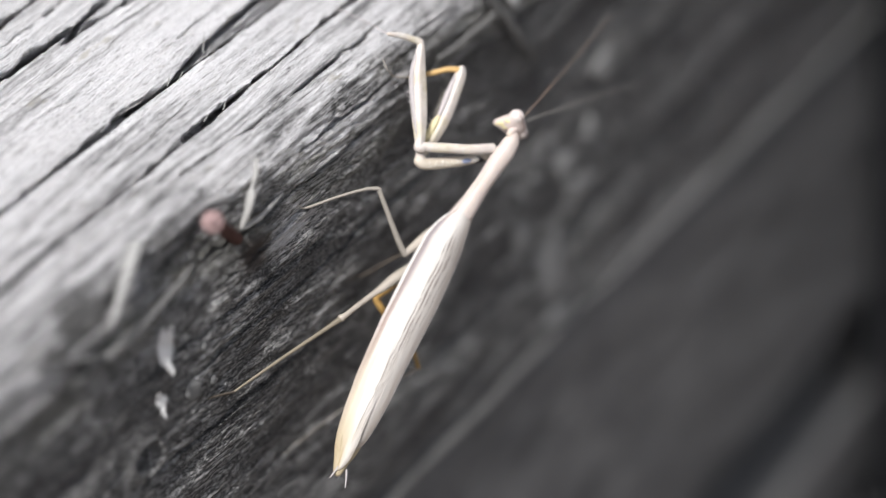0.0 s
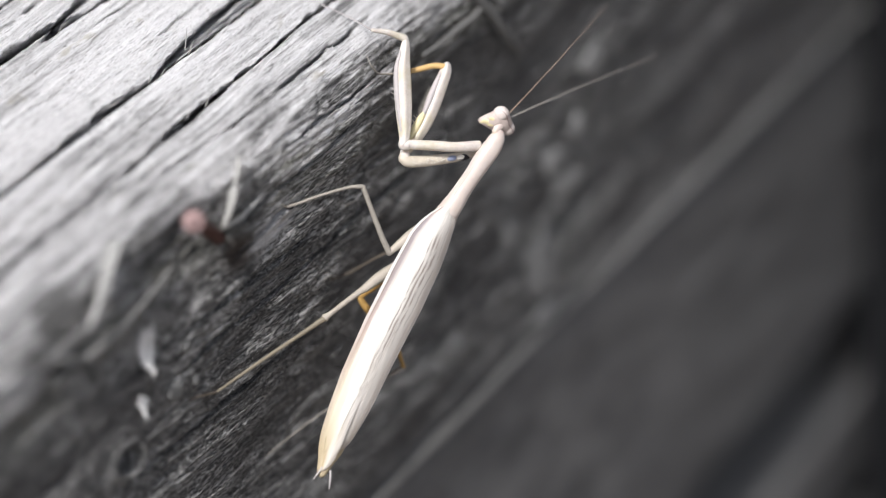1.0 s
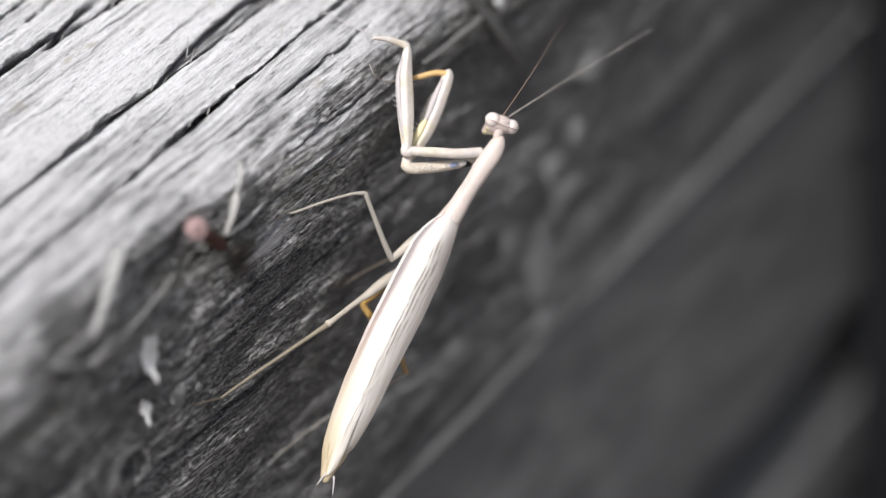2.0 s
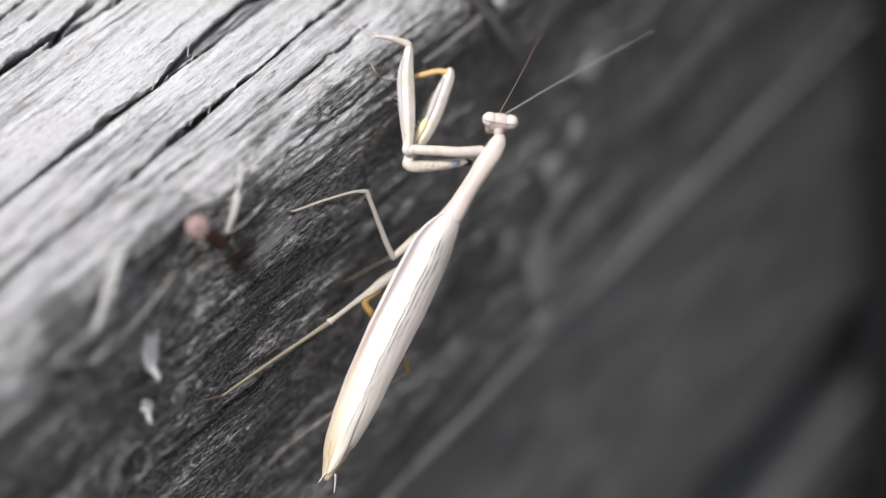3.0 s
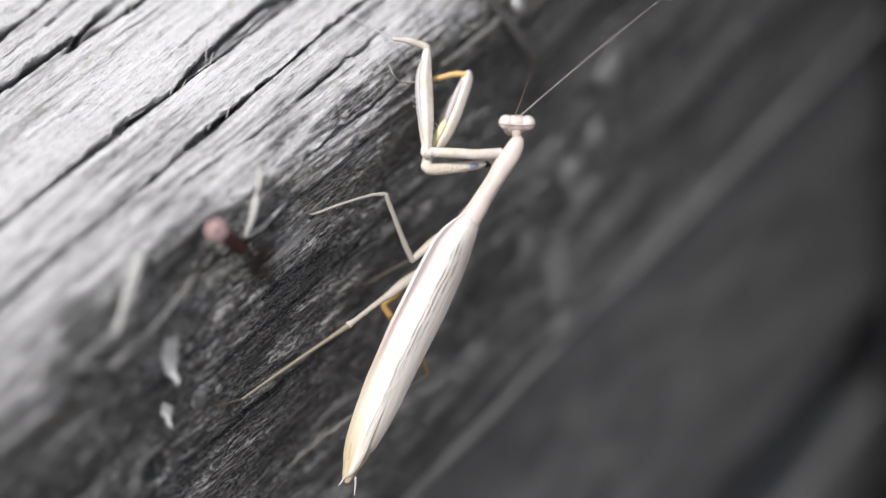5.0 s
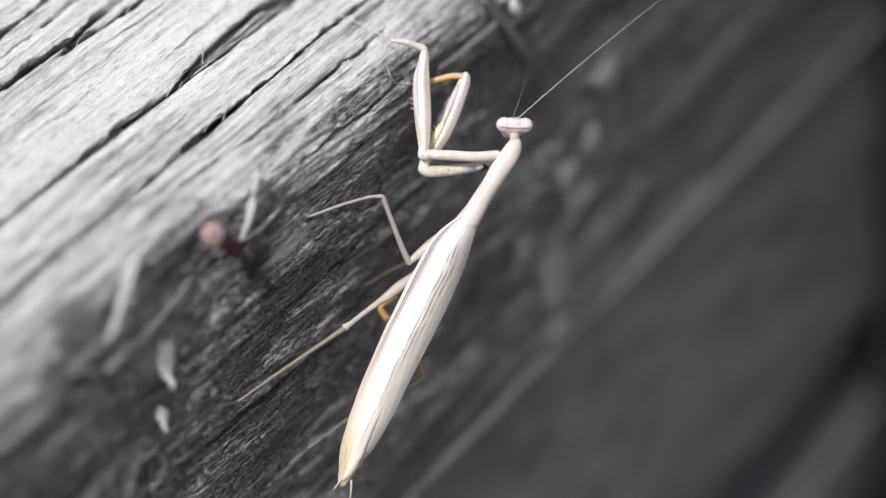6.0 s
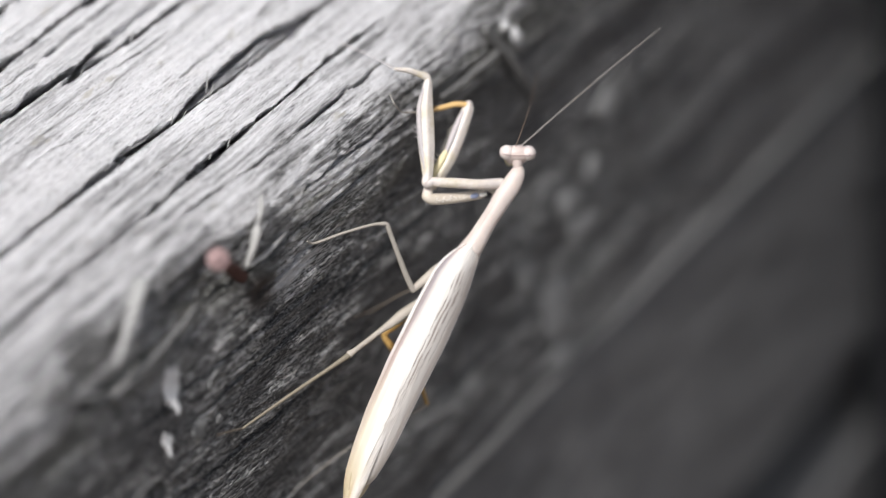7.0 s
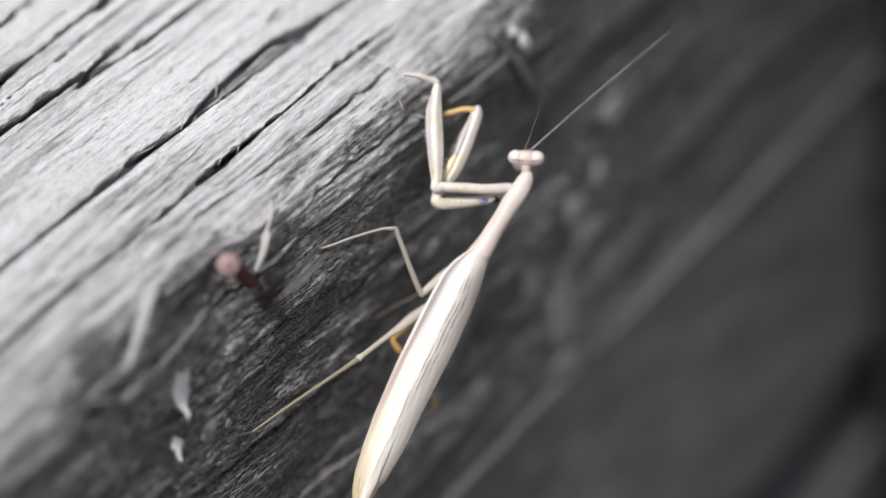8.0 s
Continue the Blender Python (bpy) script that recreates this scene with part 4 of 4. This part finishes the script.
def wing(x0, x1, edge, inner, lift):
    """A folded forewing: an arched sheet with veins and a thickness, in mm."""
    nx, nu, thick = 80, 26, 0.06
    verts, uvs, faces = [], [], []
    for layer in (0, 1):
        for i in range(nx + 1):
            v = i / nx
            x = x0 + (x1 - x0) * v
            back = 0.9 * (1 - v) - 0.1
            crest = 1.5 + 0.55 * math.sin(math.pi * min(1, v * 1.15)) + 1.6 * max(0.0, v - 0.35) - 7.0 * max(0.0, v - 0.75) ** 1.5
            for j in range(nu + 1):
                u = j / nu
                a, b = edge_at(edge, x), edge_at(inner, x)
                y = a + (b - a) * u
                drop = (1 - u) ** 2.2 * (3.1 - 1.4 * v) * (0.35 + 0.65 * min(1.0, v * 6))
                z = crest - drop - back + lift * (1 - 1.75 * u ** 5)
                for at, deep in ((0.10, 0.14), (0.22, 0.06), (0.5, 0.03), (0.72, 0.035), (0.9, 0.035)):
                    z += deep * math.exp(-((u - at) / 0.018) ** 2)
                z += 0.03 * math.sin(v * 31 + u * 9) * math.sin(u * 13)
                verts.append((x * 0.001, y * 0.001, (z - layer * thick) * 0.001))
                uvs.append(((edge_at(LEFT, x) - y) / (edge_at(LEFT, x) - edge_at(RIGHT, x)), v))
    m = nu + 1
    n1 = (nx + 1) * m
    for i in range(nx):
        for j in range(nu):
            q = (i * m + j, i * m + j + 1, (i + 1) * m + j + 1, (i + 1) * m + j)
            faces.append(q), faces.append(tuple(n1 + k for k in q[::-1]))
    rim = [i * m for i in range(nx + 1)] + [nx * m + j for j in range(1, nu + 1)] + [i * m + nu for i in range(nx - 1, -1, -1)] + [j for j in range(nu - 1, 0, -1)]
    edge_at0 = len(verts)
    for a in rim:
        verts += [verts[a], verts[n1 + a]]
        uvs += [uvs[a], uvs[n1 + a]]
    k = len(rim)
    for i in range(k):
        p, q = edge_at0 + 2 * i, edge_at0 + 2 * ((i + 1) % k)
        faces.append((p, q, q + 1, p + 1))
    return verts, faces, uvs


part("abdomen", tube([(17.4, -0.6, -2.8, 1.9, 1.6), (10.5, -0.2, -3.7, 2.9, 2.2), (0.6, 0.1, -3.9, 3.1, 2.3), (-9.4, 0.2, -3.1, 3.0, 2.0), (-17.6, 0.1, -1.7, 2.6, 1.7), (-23.9, -0.3, 0.0, 2.1, 1.3), (-26.3, -0.45, 0.5, 1.45, 1.0), (-27.8, -0.6, 0.8, 1.05, 0.7), (-28.7, -0.7, 0.9, 0.75, 0.5)], 20, 6),
     M_ABD, mantis, "straw-coloured abdomen showing past the wings")
INNER_L = [(22.2, -1.2), (10.1, -1.3), (-9.9, -1.2), (-19.8, -1.5), (-23.2, -1.75), (-25.6, -1.65), (-27.2, -1.3), (-28.2, -0.7)]
INNER_R = [(22.3, -0.8), (10, 0.05), (0.1, 0.15), (-11.9, 0.05), (-19.8, -0.1), (-22.6, -0.7), (-23.8, -1.4), (-24.4, -1.85)]
part("left_wing", wing(21.6, -28.2, LEFT, INNER_L, 0.2), M_WING, mantis, "cream forewing with a pinkish brown leading edge")
part("right_wing", wing(21.4, -24.3, RIGHT, INNER_R, 0.0), M_WING, mantis, "cream forewing with fine brown veins")
part("hind_wing", tube([(10.1, -0.2, -1.2, 2.8, 0.5), (-9.9, 0.1, -0.7, 2.9, 0.5), (-20, -0.1, 0.8, 2.0, 0.4), (-24.2, -0.4, 1.35, 1.3, 0.3), (-26.0, -0.4, 1.1, 0.9, 0.2)], 16, 5), M_ABD, mantis, "folded straw-coloured hind wings")
for y0, y1, dx in ((-0.4, 0.1, 0.0), (-1.9, -3.0, -0.4)):
    part("cercus", tube([(-27.6, y0, 1.5, 0.2, 0.2), (-28.8, 0.5 * (y0 + y1), 1.6, 0.17, 0.17), (-30.0 + dx, y1, 1.7, 0.1, 0.1)], 8, 4), M_RIM, mantis, "short whitish tail feeler")
shield = part("pronotum", tube([(37.1, -2.6, 0.8, 1.0, 0.65), (35.9, -2.7, 0.9, 1.42, 0.85), (34, -2.6, 0.9, 1.62, 0.95), (31.5, -2.2, 0.7, 1.58, 0.95), (28.7, -1.9, 0.4, 1.42, 0.95), (25.8, -1.5, -0.1, 1.45, 0.95), (23.4, -1.3, -0.4, 1.62, 1.05), (21.2, -1.1, -0.6, 1.75, 1.1)], 24, 7, ridge=0.14),
     M_BODY, mantis, "long pinkish cream neck shield with a keel")
part("keel_line", tube([(x, y, z, 0.07, 0.05) for x, y, z in ((36.0, -2.1, 1.62), (34.0, -1.85, 1.74), (31.5, -1.45, 1.54), (28.7, -1.2, 1.26), (25.8, -0.8, 0.77), (23.4, -0.6, 0.57), (21.6, -0.4, 0.42))], 7, 5), M_KEEL, shield, "thin brownish keel line")
for side_sign in (1, -1):
    part("shield_margin", tube([(x, y + side_sign * w, z, 0.15, 0.13) for x, y, z, w in ((36.2, -2.65, 0.6, 1.1), (34.2, -2.6, 0.75, 1.5), (31.5, -2.2, 0.6, 1.52), (28.7, -1.9, 0.3, 1.38), (25.8, -1.5, -0.1, 1.4), (23.4, -1.3, -0.4, 1.56), (21.4, -1.1, -0.6, 1.66))], 8, 5), M_FORE, shield, "whitish rim of the neck shield")
part("thorax", tube([(23.3, -1, -1.6, 1.5, 1.2), (19.3, -0.8, -2.3, 2.3, 1.7), (14.4, -0.4, -3, 2.7, 2.0), (8.5, -0.2, -3.6, 2.7, 2.0)], 18, 6), M_BODY, mantis)

# head: origin at the neck, x across the eyes, y forward, z towards the back
HEAD_AT = Matrix(((0.40, 0.9165, 0, 0.0372), (-0.9165, 0.40, 0, -0.0022), (0, 0, 1, 0.0012), (0, 0, 0, 1)))
head_shape = joined([blob((0, 2.4, 0.25), (2.75, 1.42, 1.35), rings=14, sides=22), blob((0, 2.95, 0.45), (1.7, 0.9, 1.0)), tube([(-0.1, 2.2, -0.3, 2.6, 1.35), (-0.35, 2.05, -0.9, 2.4, 1.45), (-0.6, 1.8, -1.6, 1.95, 1.3), (-0.9, 1.5, -2.4, 1.3, 1.0), (-1.15, 1.2, -3.1, 0.75, 0.65)], 20, 6, up=(0, 1, 0)),
                     tube([(0, 1.4, 0.0, 1.0, 0.9), (0.05, 0.6, -0.2, 0.85, 0.75), (0.08, -0.2, -0.4, 0.7, 0.6)], 14, 4)])
head = part("head", head_shape, M_HEAD, mantis, "cream triangular head with a dark brow line")
for s in (-1, 1):
    part("eye", blob((s * 1.82, 2.5, 0.32), (1.36, 1.3, 1.42), rings=14, sides=22), M_EYE, head, "pale pinkish bulging eye")
part("brow_line", tube([(-3.02, 2.2, 0.85, 0.05, 0.04), (-2.4, 1.95, 1.58, 0.07, 0.05), (-1.4, 1.85, 1.66, 0.07, 0.05), (0, 1.8, 1.52, 0.05, 0.04), (1.4, 1.85, 1.66, 0.07, 0.05), (2.4, 1.95, 1.58, 0.07, 0.05), (3.02, 2.2, 0.85, 0.05, 0.04)], 8, 5), M_LINE, head, "thin dark line between the eyes")
part("mouthparts", joined([blob((-1.2, 1.0, -2.1), (0.7, 0.45, 1.0)), blob((-1.5, 1.2, -0.9), (0.7, 0.35, 0.8)), blob((-1.2, 0.9, -2.9), (0.42, 0.33, 0.5)), blob((-0.7, 0.9, -1.5), (0.6, 0.4, 0.9))]), M_YELLOW, head, "yellowish mouthparts")


def feeler(bend, length, r0, r1):
    """A thread along its own x, arching a little towards y, in mm."""
    rows = [(length * k, bend * math.sin(k * 2.6) * length * 0.02 + 0.35 * math.sin(k * 3.1) * bend, 0.0, r0 + (r1 - r0) * k ** 0.6, r0 + (r1 - r0) * k ** 0.6) for k in np.linspace(0, 1, 9)]
    return tube(rows, 7, 10, wob=0.25)


def aim(at, way):
    """A pose in head space with x along way."""
    return Matrix.Translation(Vector(at) * 0.001) @ Vector(way).to_track_quat("X", "Z").to_matrix().to_4x4()


FEELERS = [  # base in the head; times, slope over the level in degrees, share that points away from the viewer
    (part("antenna", feeler(0.3, 32.0, 0.105, 0.038), M_ANT, head, "long thin pale feeler"), (0.35, 3.45, 0.75),
     [(0.0, 20, 0.95), (0.5, 24, 0.6), (0.8, 22.5, 0.5), (1.0, 23.5, 0.5), (1.5, 25, 0.5), (1.7, 29, 0.35), (2.8, 29, 0.35), (3.0, 29.5, 0.3), (3.2, 32, 0.2), (3.5, 37.2, 0.1), (4.5, 39, 0.08), (6.0, 39.5, 0.05), (8.0, 40, 0.0)]),
    (part("antenna", feeler(-0.5, 26.0, 0.105, 0.035), M_ANT2, head, "long thin brown feeler"), (-0.45, 3.45, 0.75),
     [(0.0, 50, 0.35), (0.5, 49, 0.15), (0.8, 50, 0.0), (1.0, 48, 0.0), (1.5, 49, -0.2), (1.7, 50, -0.8), (2.8, 62, -1.0), (3.0, 63.5, -1.1), (3.2, 65, -1.6), (3.5, 68, -2.1), (5.0, 74, -2.1), (8.0, 75.5, -2.1)]),
]


def limb(name, rows, mat, label="", sides=12, parent=None, **kw):
    return part(name, tube(rows, sides, 7, **kw), mat, parent or mantis, label)


def spines(along, out, n, length, seed, mat, parent):
    """A comb of short spines: from the first to the last point of a segment, in mm."""
    rng = random.Random(seed)
    a, b, o = np.array(along[0], float), np.array(along[1], float), np.array(out, float)
    shapes = []
    for i in range(n):
        p = a + (b - a) * (i + 0.3 * rng.random()) / n
        ln = length * (0.6 + 0.7 * rng.random())
        d = o + 0.25 * (b - a) / np.linalg.norm(b - a)
        q = p + d / np.linalg.norm(d) * ln
        shapes.append(tube([(*p, 0.12, 0.12), (*(0.5 * (p + q)), 0.08, 0.08), (*q, 0.02, 0.02)], 6, 2))
    part("spines", joined(shapes), mat, parent, "comb of short spines")


# raptorial foreleg turned to the viewer
limb("fore_coxa", [(33.6, -0.8, 0.1, 0.95, 0.95), (31.6, 2.6, 1.3, 0.92, 0.9), (30.3, 5.6, 2, 0.9, 0.88), (29, 8.6, 2.5, 0.88, 0.85), (28.4, 10.2, 2.7, 0.75, 0.75)], M_FORE, "cream upper segment of a foreleg", up=(0.8, -0.2, 0.6))
limb("fore_trochanter", [(28.2, 10.1, 2.7, 0.8, 0.8), (27.8, 10.8, 2.7, 0.85, 0.8), (28.8, 11.1, 2.7, 0.85, 0.8)], M_FORE)
f1 = limb("fore_femur", [(27.9, 10.9, 2.7, 0.6, 0.6), (29.3, 11.3, 2.7, 0.95, 0.8), (32.7, 13, 2.5, 1.36, 1.0), (36.1, 14.8, 2.3, 1.52, 1.1), (39.9, 16.6, 2.3, 1.30, 1.0), (42.7, 17.6, 2.2, 0.90, 0.8), (44.1, 18.1, 2.2, 0.66, 0.6)], M_FORE, "broad white spined foreleg segment", 20, ridge=0.12, facet=0.2)
limb("femur_edge", [(29.8, 12.1, 2.9, 0.22, 0.4), (32.8, 13.95, 2.7, 0.5, 0.55), (36.1, 15.95, 2.6, 0.56, 0.6), (39.4, 17.55, 2.5, 0.46, 0.5), (42.3, 18.2, 2.4, 0.2, 0.35)], M_RIM, "pinkish rear edge of the segment", parent=f1)
spines([(31.5, 13.5, 2.6), (41.8, 18.3, 2.4)], (-0.45, 0.95, 0.15), 26, 0.55, 4, M_RIM, f1)
spines([(34.2, 15.2, 2.1), (36.4, 16.4, 2.0)], (-0.1, 1.0, 0.0), 3, 0.85, 5, M_RIM, f1)
limb("fore_tibia", [(43.8, 18, 2.2, 0.5, 0.5), (44.6, 18.6, 2.2, 0.66, 0.6), (44.4, 20, 2.8, 0.58, 0.5), (44, 21.9, 3.8, 0.52, 0.5), (43.1, 24, 4.9, 0.33, 0.33)], M_FORE, "pale shin of a foreleg")
limb("fore_tarsus", [(43.1, 23.9, 4.7, 0.2, 0.2), (43.7, 26.2, 1.7, 0.11, 0.11), (44.2, 28.4, -0.9, 0.11, 0.11), (44.4, 31.2, -1.9, 0.1, 0.1), (44.4, 33.8, -2.9, 0.1, 0.1), (44.7, 35.1, -3.6, 0.06, 0.06)], M_RIM, "thread-like foot of a foreleg", 8, wob=0.15)
# the other foreleg behind it
c2 = limb("fore_coxa", [(32.6, -1.2, -2.0, 0.55, 0.6), (31.4, 0.4, -1.6, 0.7, 0.7), (30.1, 2.1, -1.1, 0.82, 0.78), (28.4, 4.6, -0.3, 0.98, 0.85), (26.8, 7.1, 0.6, 1.08, 0.9), (25.8, 8.9, 1.5, 1.08, 0.95), (25.9, 10.0, 1.7, 0.95, 0.9)], M_COXA, "beige foreleg segment with white beads and a blue patch", up=(0.8, -0.2, 0.6))
limb("fore_trochanter", [(25.9, 9.7, 1.7, 0.95, 0.9), (27.3, 10.1, 0.8, 0.85, 0.85), (28.7, 9.9, -0, 0.85, 0.8)], M_FORE)
rng = random.Random(8)
beads = []
for i in range(46):
    f = rng.random() ** 0.8
    a = np.array([25.7, 8.6, 2.5]) + f * (np.array([28.9, 3.6, 0.45]) - np.array([25.7, 8.6, 2.5]))
    w = rng.uniform(-0.6, 0.6)
    beads.append(blob(a + np.array([w, rng.uniform(-0.25, 0.25), 0.04 - 0.35 * w * w]), (0.095, 0.095, 0.08), rings=5, sides=8))
part("white_beads", joined(beads), M_WHITE, c2, "rows of tiny white beads")
AX = [[0.91, 0.42, 0.0], [-0.54, 0.75, 0.38], [0.16, -0.35, 0.92]]
part("blue_patch", blob((29.75, 2.35, -0.28), (0.5, 0.95, 0.3), AX), M_BLUE, c2, "glossy blue patch")
part("white_patch", blob((30.6, 1.1, -0.55), (0.42, 0.75, 0.32), AX), M_WHITE, c2, "white patch")
part("black_patch", blob((30.95, 0.55, -1.0), (0.6, 1.25, 0.3), AX), M_BLACK, c2, "black patch round the white spot")
f2 = limb("fore_femur", [(27.9, 9.8, -0.2, 0.8, 0.8), (30, 9.5, -0.3, 1.05, 0.95), (33.3, 9.2, -0.4, 1.25, 1.0), (36.8, 9.3, -0.5, 1.3, 1.0), (40.3, 9.6, -0.6, 1.22, 0.95), (42.8, 9.8, -0.7, 1.05, 0.9), (44, 10.1, -0.7, 0.75, 0.7)], M_FORE, "broad pale spined foreleg segment", 20, ridge=0.08, facet=0.18)
limb("femur_groove", [(28.9, 10.4, 0.2, 0.4, 0.5), (31, 10.3, 0.4, 0.65, 0.5), (33.1, 10.2, 0.5, 0.65, 0.45), (34.6, 10.1, 0.4, 0.35, 0.3)], M_YELLOW, "yellow inner groove", parent=f2)
limb("inner_rim", [(34.0, 10.0, 0.3, 0.3, 0.4), (37.2, 10.2, 0.25, 0.55, 0.45), (40.3, 10.4, 0.0, 0.5, 0.4), (42.2, 10.5, -0.2, 0.25, 0.3)], M_RIM, "pale violet inner rim", parent=f2)
spines([(33.6, 10.4, 0.25), (39.4, 10.8, 0.0)], (-0.1, 1.0, 0.15), 16, 0.7, 6, M_LEG, f2)
spines([(32.4, 10.8, -0.3), (33.9, 10.8, -0.3)], (0.2, 1.0, 0.2), 2, 1.3, 7, M_FORE, f2)
limb("fore_tibia", [(43.7, 10.1, -0.6, 0.55, 0.55), (42.8, 12.2, -0.5, 0.52, 0.5), (40.9, 14.5, -0.4, 0.48, 0.45), (38.5, 17.7, 0, 0.24, 0.24)], M_ORANGE, "orange shin of a foreleg")
limb("fore_tarsus", [(38.6, 17.6, 0.0, 0.2, 0.2), (37.3, 19.7, 2.0, 0.16, 0.16), (37.3, 20.9, 4.0, 0.13, 0.13), (37.7, 21.8, 5.0, 0.12, 0.12), (38.9, 23.0, 3.8, 0.08, 0.08)], M_LEG, "thread-like foot of a foreleg", 8, wob=0.15)

# walking legs
limb("mid_femur", [(18.7, 0.6, -3.1, 0.9, 0.9), (15.8, 2.6, -2.4, 0.95, 0.9), (13, 4, -1.9, 0.75, 0.7), (10.5, 5.1, -1.4, 0.52, 0.5)], M_THIGH, "pale tan thigh of a middle leg")
limb("mid_tibia", [(10.4, 5, -1.4, 0.55, 0.5), (12.2, 7.3, -0.1, 0.5, 0.46), (15.4, 10.8, 1.9, 0.43, 0.4), (18.3, 13.9, 3.7, 0.42, 0.38)], M_LEG, "slender shin of a middle leg")
limb("mid_tarsus", [(18.3, 14.1, 3.8, 0.40, 0.36), (17.0, 16.2, 4.4, 0.28, 0.26), (13.6, 19.9, 5.3, 0.26, 0.24), (9.8, 23.6, 6.2, 0.24, 0.2), (9.4, 24.8, 7.9, 0.12, 0.12)], M_LEG, "thin foot of a middle leg", 8, wob=0.08)
limb("mid_femur", [(13.7, 2.4, -5.6, 0.7, 0.7), (12.8, 3.9, -6.7, 0.5, 0.5)], M_BROWN)
limb("mid_tibia", [(12.8, 3.9, -6.7, 0.28, 0.28), (9.0, 7.1, -9.4, 0.2, 0.2), (5.0, 10.1, -12.2, 0.18, 0.18), (2.5, 12.3, -9.0, 0.11, 0.11)], M_FOOT, "slender shin reaching back to the beam", 8)
limb("hind_femur", [(9.3, 2.6, -3.6, 1.1, 1.0), (6.1, 4.7, -2.5, 1.0, 1.0), (3.4, 6.1, -1.5, 0.72, 0.65), (2.2, 6.8, -1.0, 0.55, 0.55), (-0.1, 8, -0.1, 0.46, 0.46), (-3.4, 9.6, 1.5, 0.46, 0.5), (-4.5, 10.2, 1.7, 0.70, 0.66)], M_THIGH, "pale tan thigh of a hind leg")
limb("hind_tibia", [(-4.1, 9.9, 1.7, 0.52, 0.52), (-8.6, 12.5, 2.5, 0.36, 0.34), (-16.0, 16.8, 4.0, 0.29, 0.28), (-23.9, 21.2, 5.4, 0.18, 0.18)], M_SHIN, "long tan shin of a hind leg")
limb("hind_tarsus", [(-23.9, 21.2, 5.4, 0.24, 0.24), (-25.3, 22.8, 7.6, 0.2, 0.2), (-26.8, 24.4, 9.8, 0.16, 0.16)], M_FOOT, "dark brown foot of a hind leg", 8)
limb("hind_coxa", [(7, 4.1, -5.3, 1.0, 0.8), (4, 5.5, -5.8, 0.9, 0.8), (1.6, 6.2, -6.2, 0.6, 0.6), (-0.1, 3.3, -6.9, 0.7, 0.6)], M_BROWN, "amber base of a hind leg")
limb("hind_femur", [(0.4, 0.8, -6.5, 0.8, 0.8), (-2.6, -2.3, -7.7, 0.6, 0.6), (-4.6, -4.4, -8.8, 0.36, 0.36), (-5.9, -5.6, -9.4, 0.42, 0.42)], M_BROWN, "amber thigh of a hind leg")
limb("hind_tibia", [(-5.9, -5.6, -9.4, 0.40, 0.40), (-8.0, -4.2, -9.6, 0.3, 0.3), (-10.3, -2.7, -9.9, 0.26, 0.26), (-18.3, 3.3, -11.0, 0.11, 0.11), (-26.4, 7.6, -12.0, 0.08, 0.08), (-29.7, 9.2, -11.0, 0.06, 0.06)], M_LEG, "thin shin of a hind leg reaching back to the beam", 8)


def motions():
    # the body sways a little; the head turns from the side to the front
    sway = [(0.0, -0.4, 0.28), (1.5, -0.38, 0.22), (1.7, -0.3, 0.2), (2.8, -0.05, 0.15), (3.5, 0.0, 0.0), (4.5, 0.0, 0.1), (6.0, 0.05, -0.2), (7.0, 0.15, -0.15), (8.0, 0.18, -0.25)]
    eye = PATH[0][1].to_3x3()
    right, down = eye @ Vector((1, 0, 0)), eye @ Vector((0, -1, 0))
    walk(mantis, [(t, Matrix.Translation((right * a + down * b) * 0.001) @ BODY) for t, a, b in sway])
    turn = [(0.0, 1.0), (0.5, 1.0), (0.8, 0.97), (1.0, 0.92), (1.3, 0.76), (1.5, 0.62), (1.7, 0.48), (2.3, 0.3), (2.8, 0.16), (3.0, 0.12), (3.2, 0.04), (3.5, 0.0), (5.0, 0.0), (8.0, 0.0)]
    # the face swings from below to the side, the eyes one above the other
    aside = Matrix(((0.252, 0.311, 0.916), (-0.605, 0.790, -0.102), (-0.756, -0.529, 0.387))).to_quaternion()
    root = Vector((21.5, -1.1, -0.6)) * 0.001
    lean = {t: Matrix.Translation(root) @ pose(0, 0, 0, 0, 0, -1.9 * k) @ Matrix.Translation(-root) for t, k in turn}
    walk(shield, [(t, lean[t]) for t, k in turn])
    faced = {t: lean[t] @ HEAD_AT @ Matrix.Identity(3).to_quaternion().slerp(aside, k).to_matrix().to_4x4() for t, k in turn}
    walk(head, [(t, faced[t]) for t, k in turn])
    away = eye @ Vector((0, 0, -1))
    for ob, base, rows in FEELERS:
        keys = []
        for t, angle, depth in rows:
            way = right * math.cos(radians(angle)) - down * math.sin(radians(angle)) + away * depth
            ahead = [k for k in turn if k[0] >= t][0][0]
            own = (BODY @ faced[ahead]).to_3x3().inverted() @ way
            keys.append((t, aim(base, own)))
        walk(ob, keys)


motions()
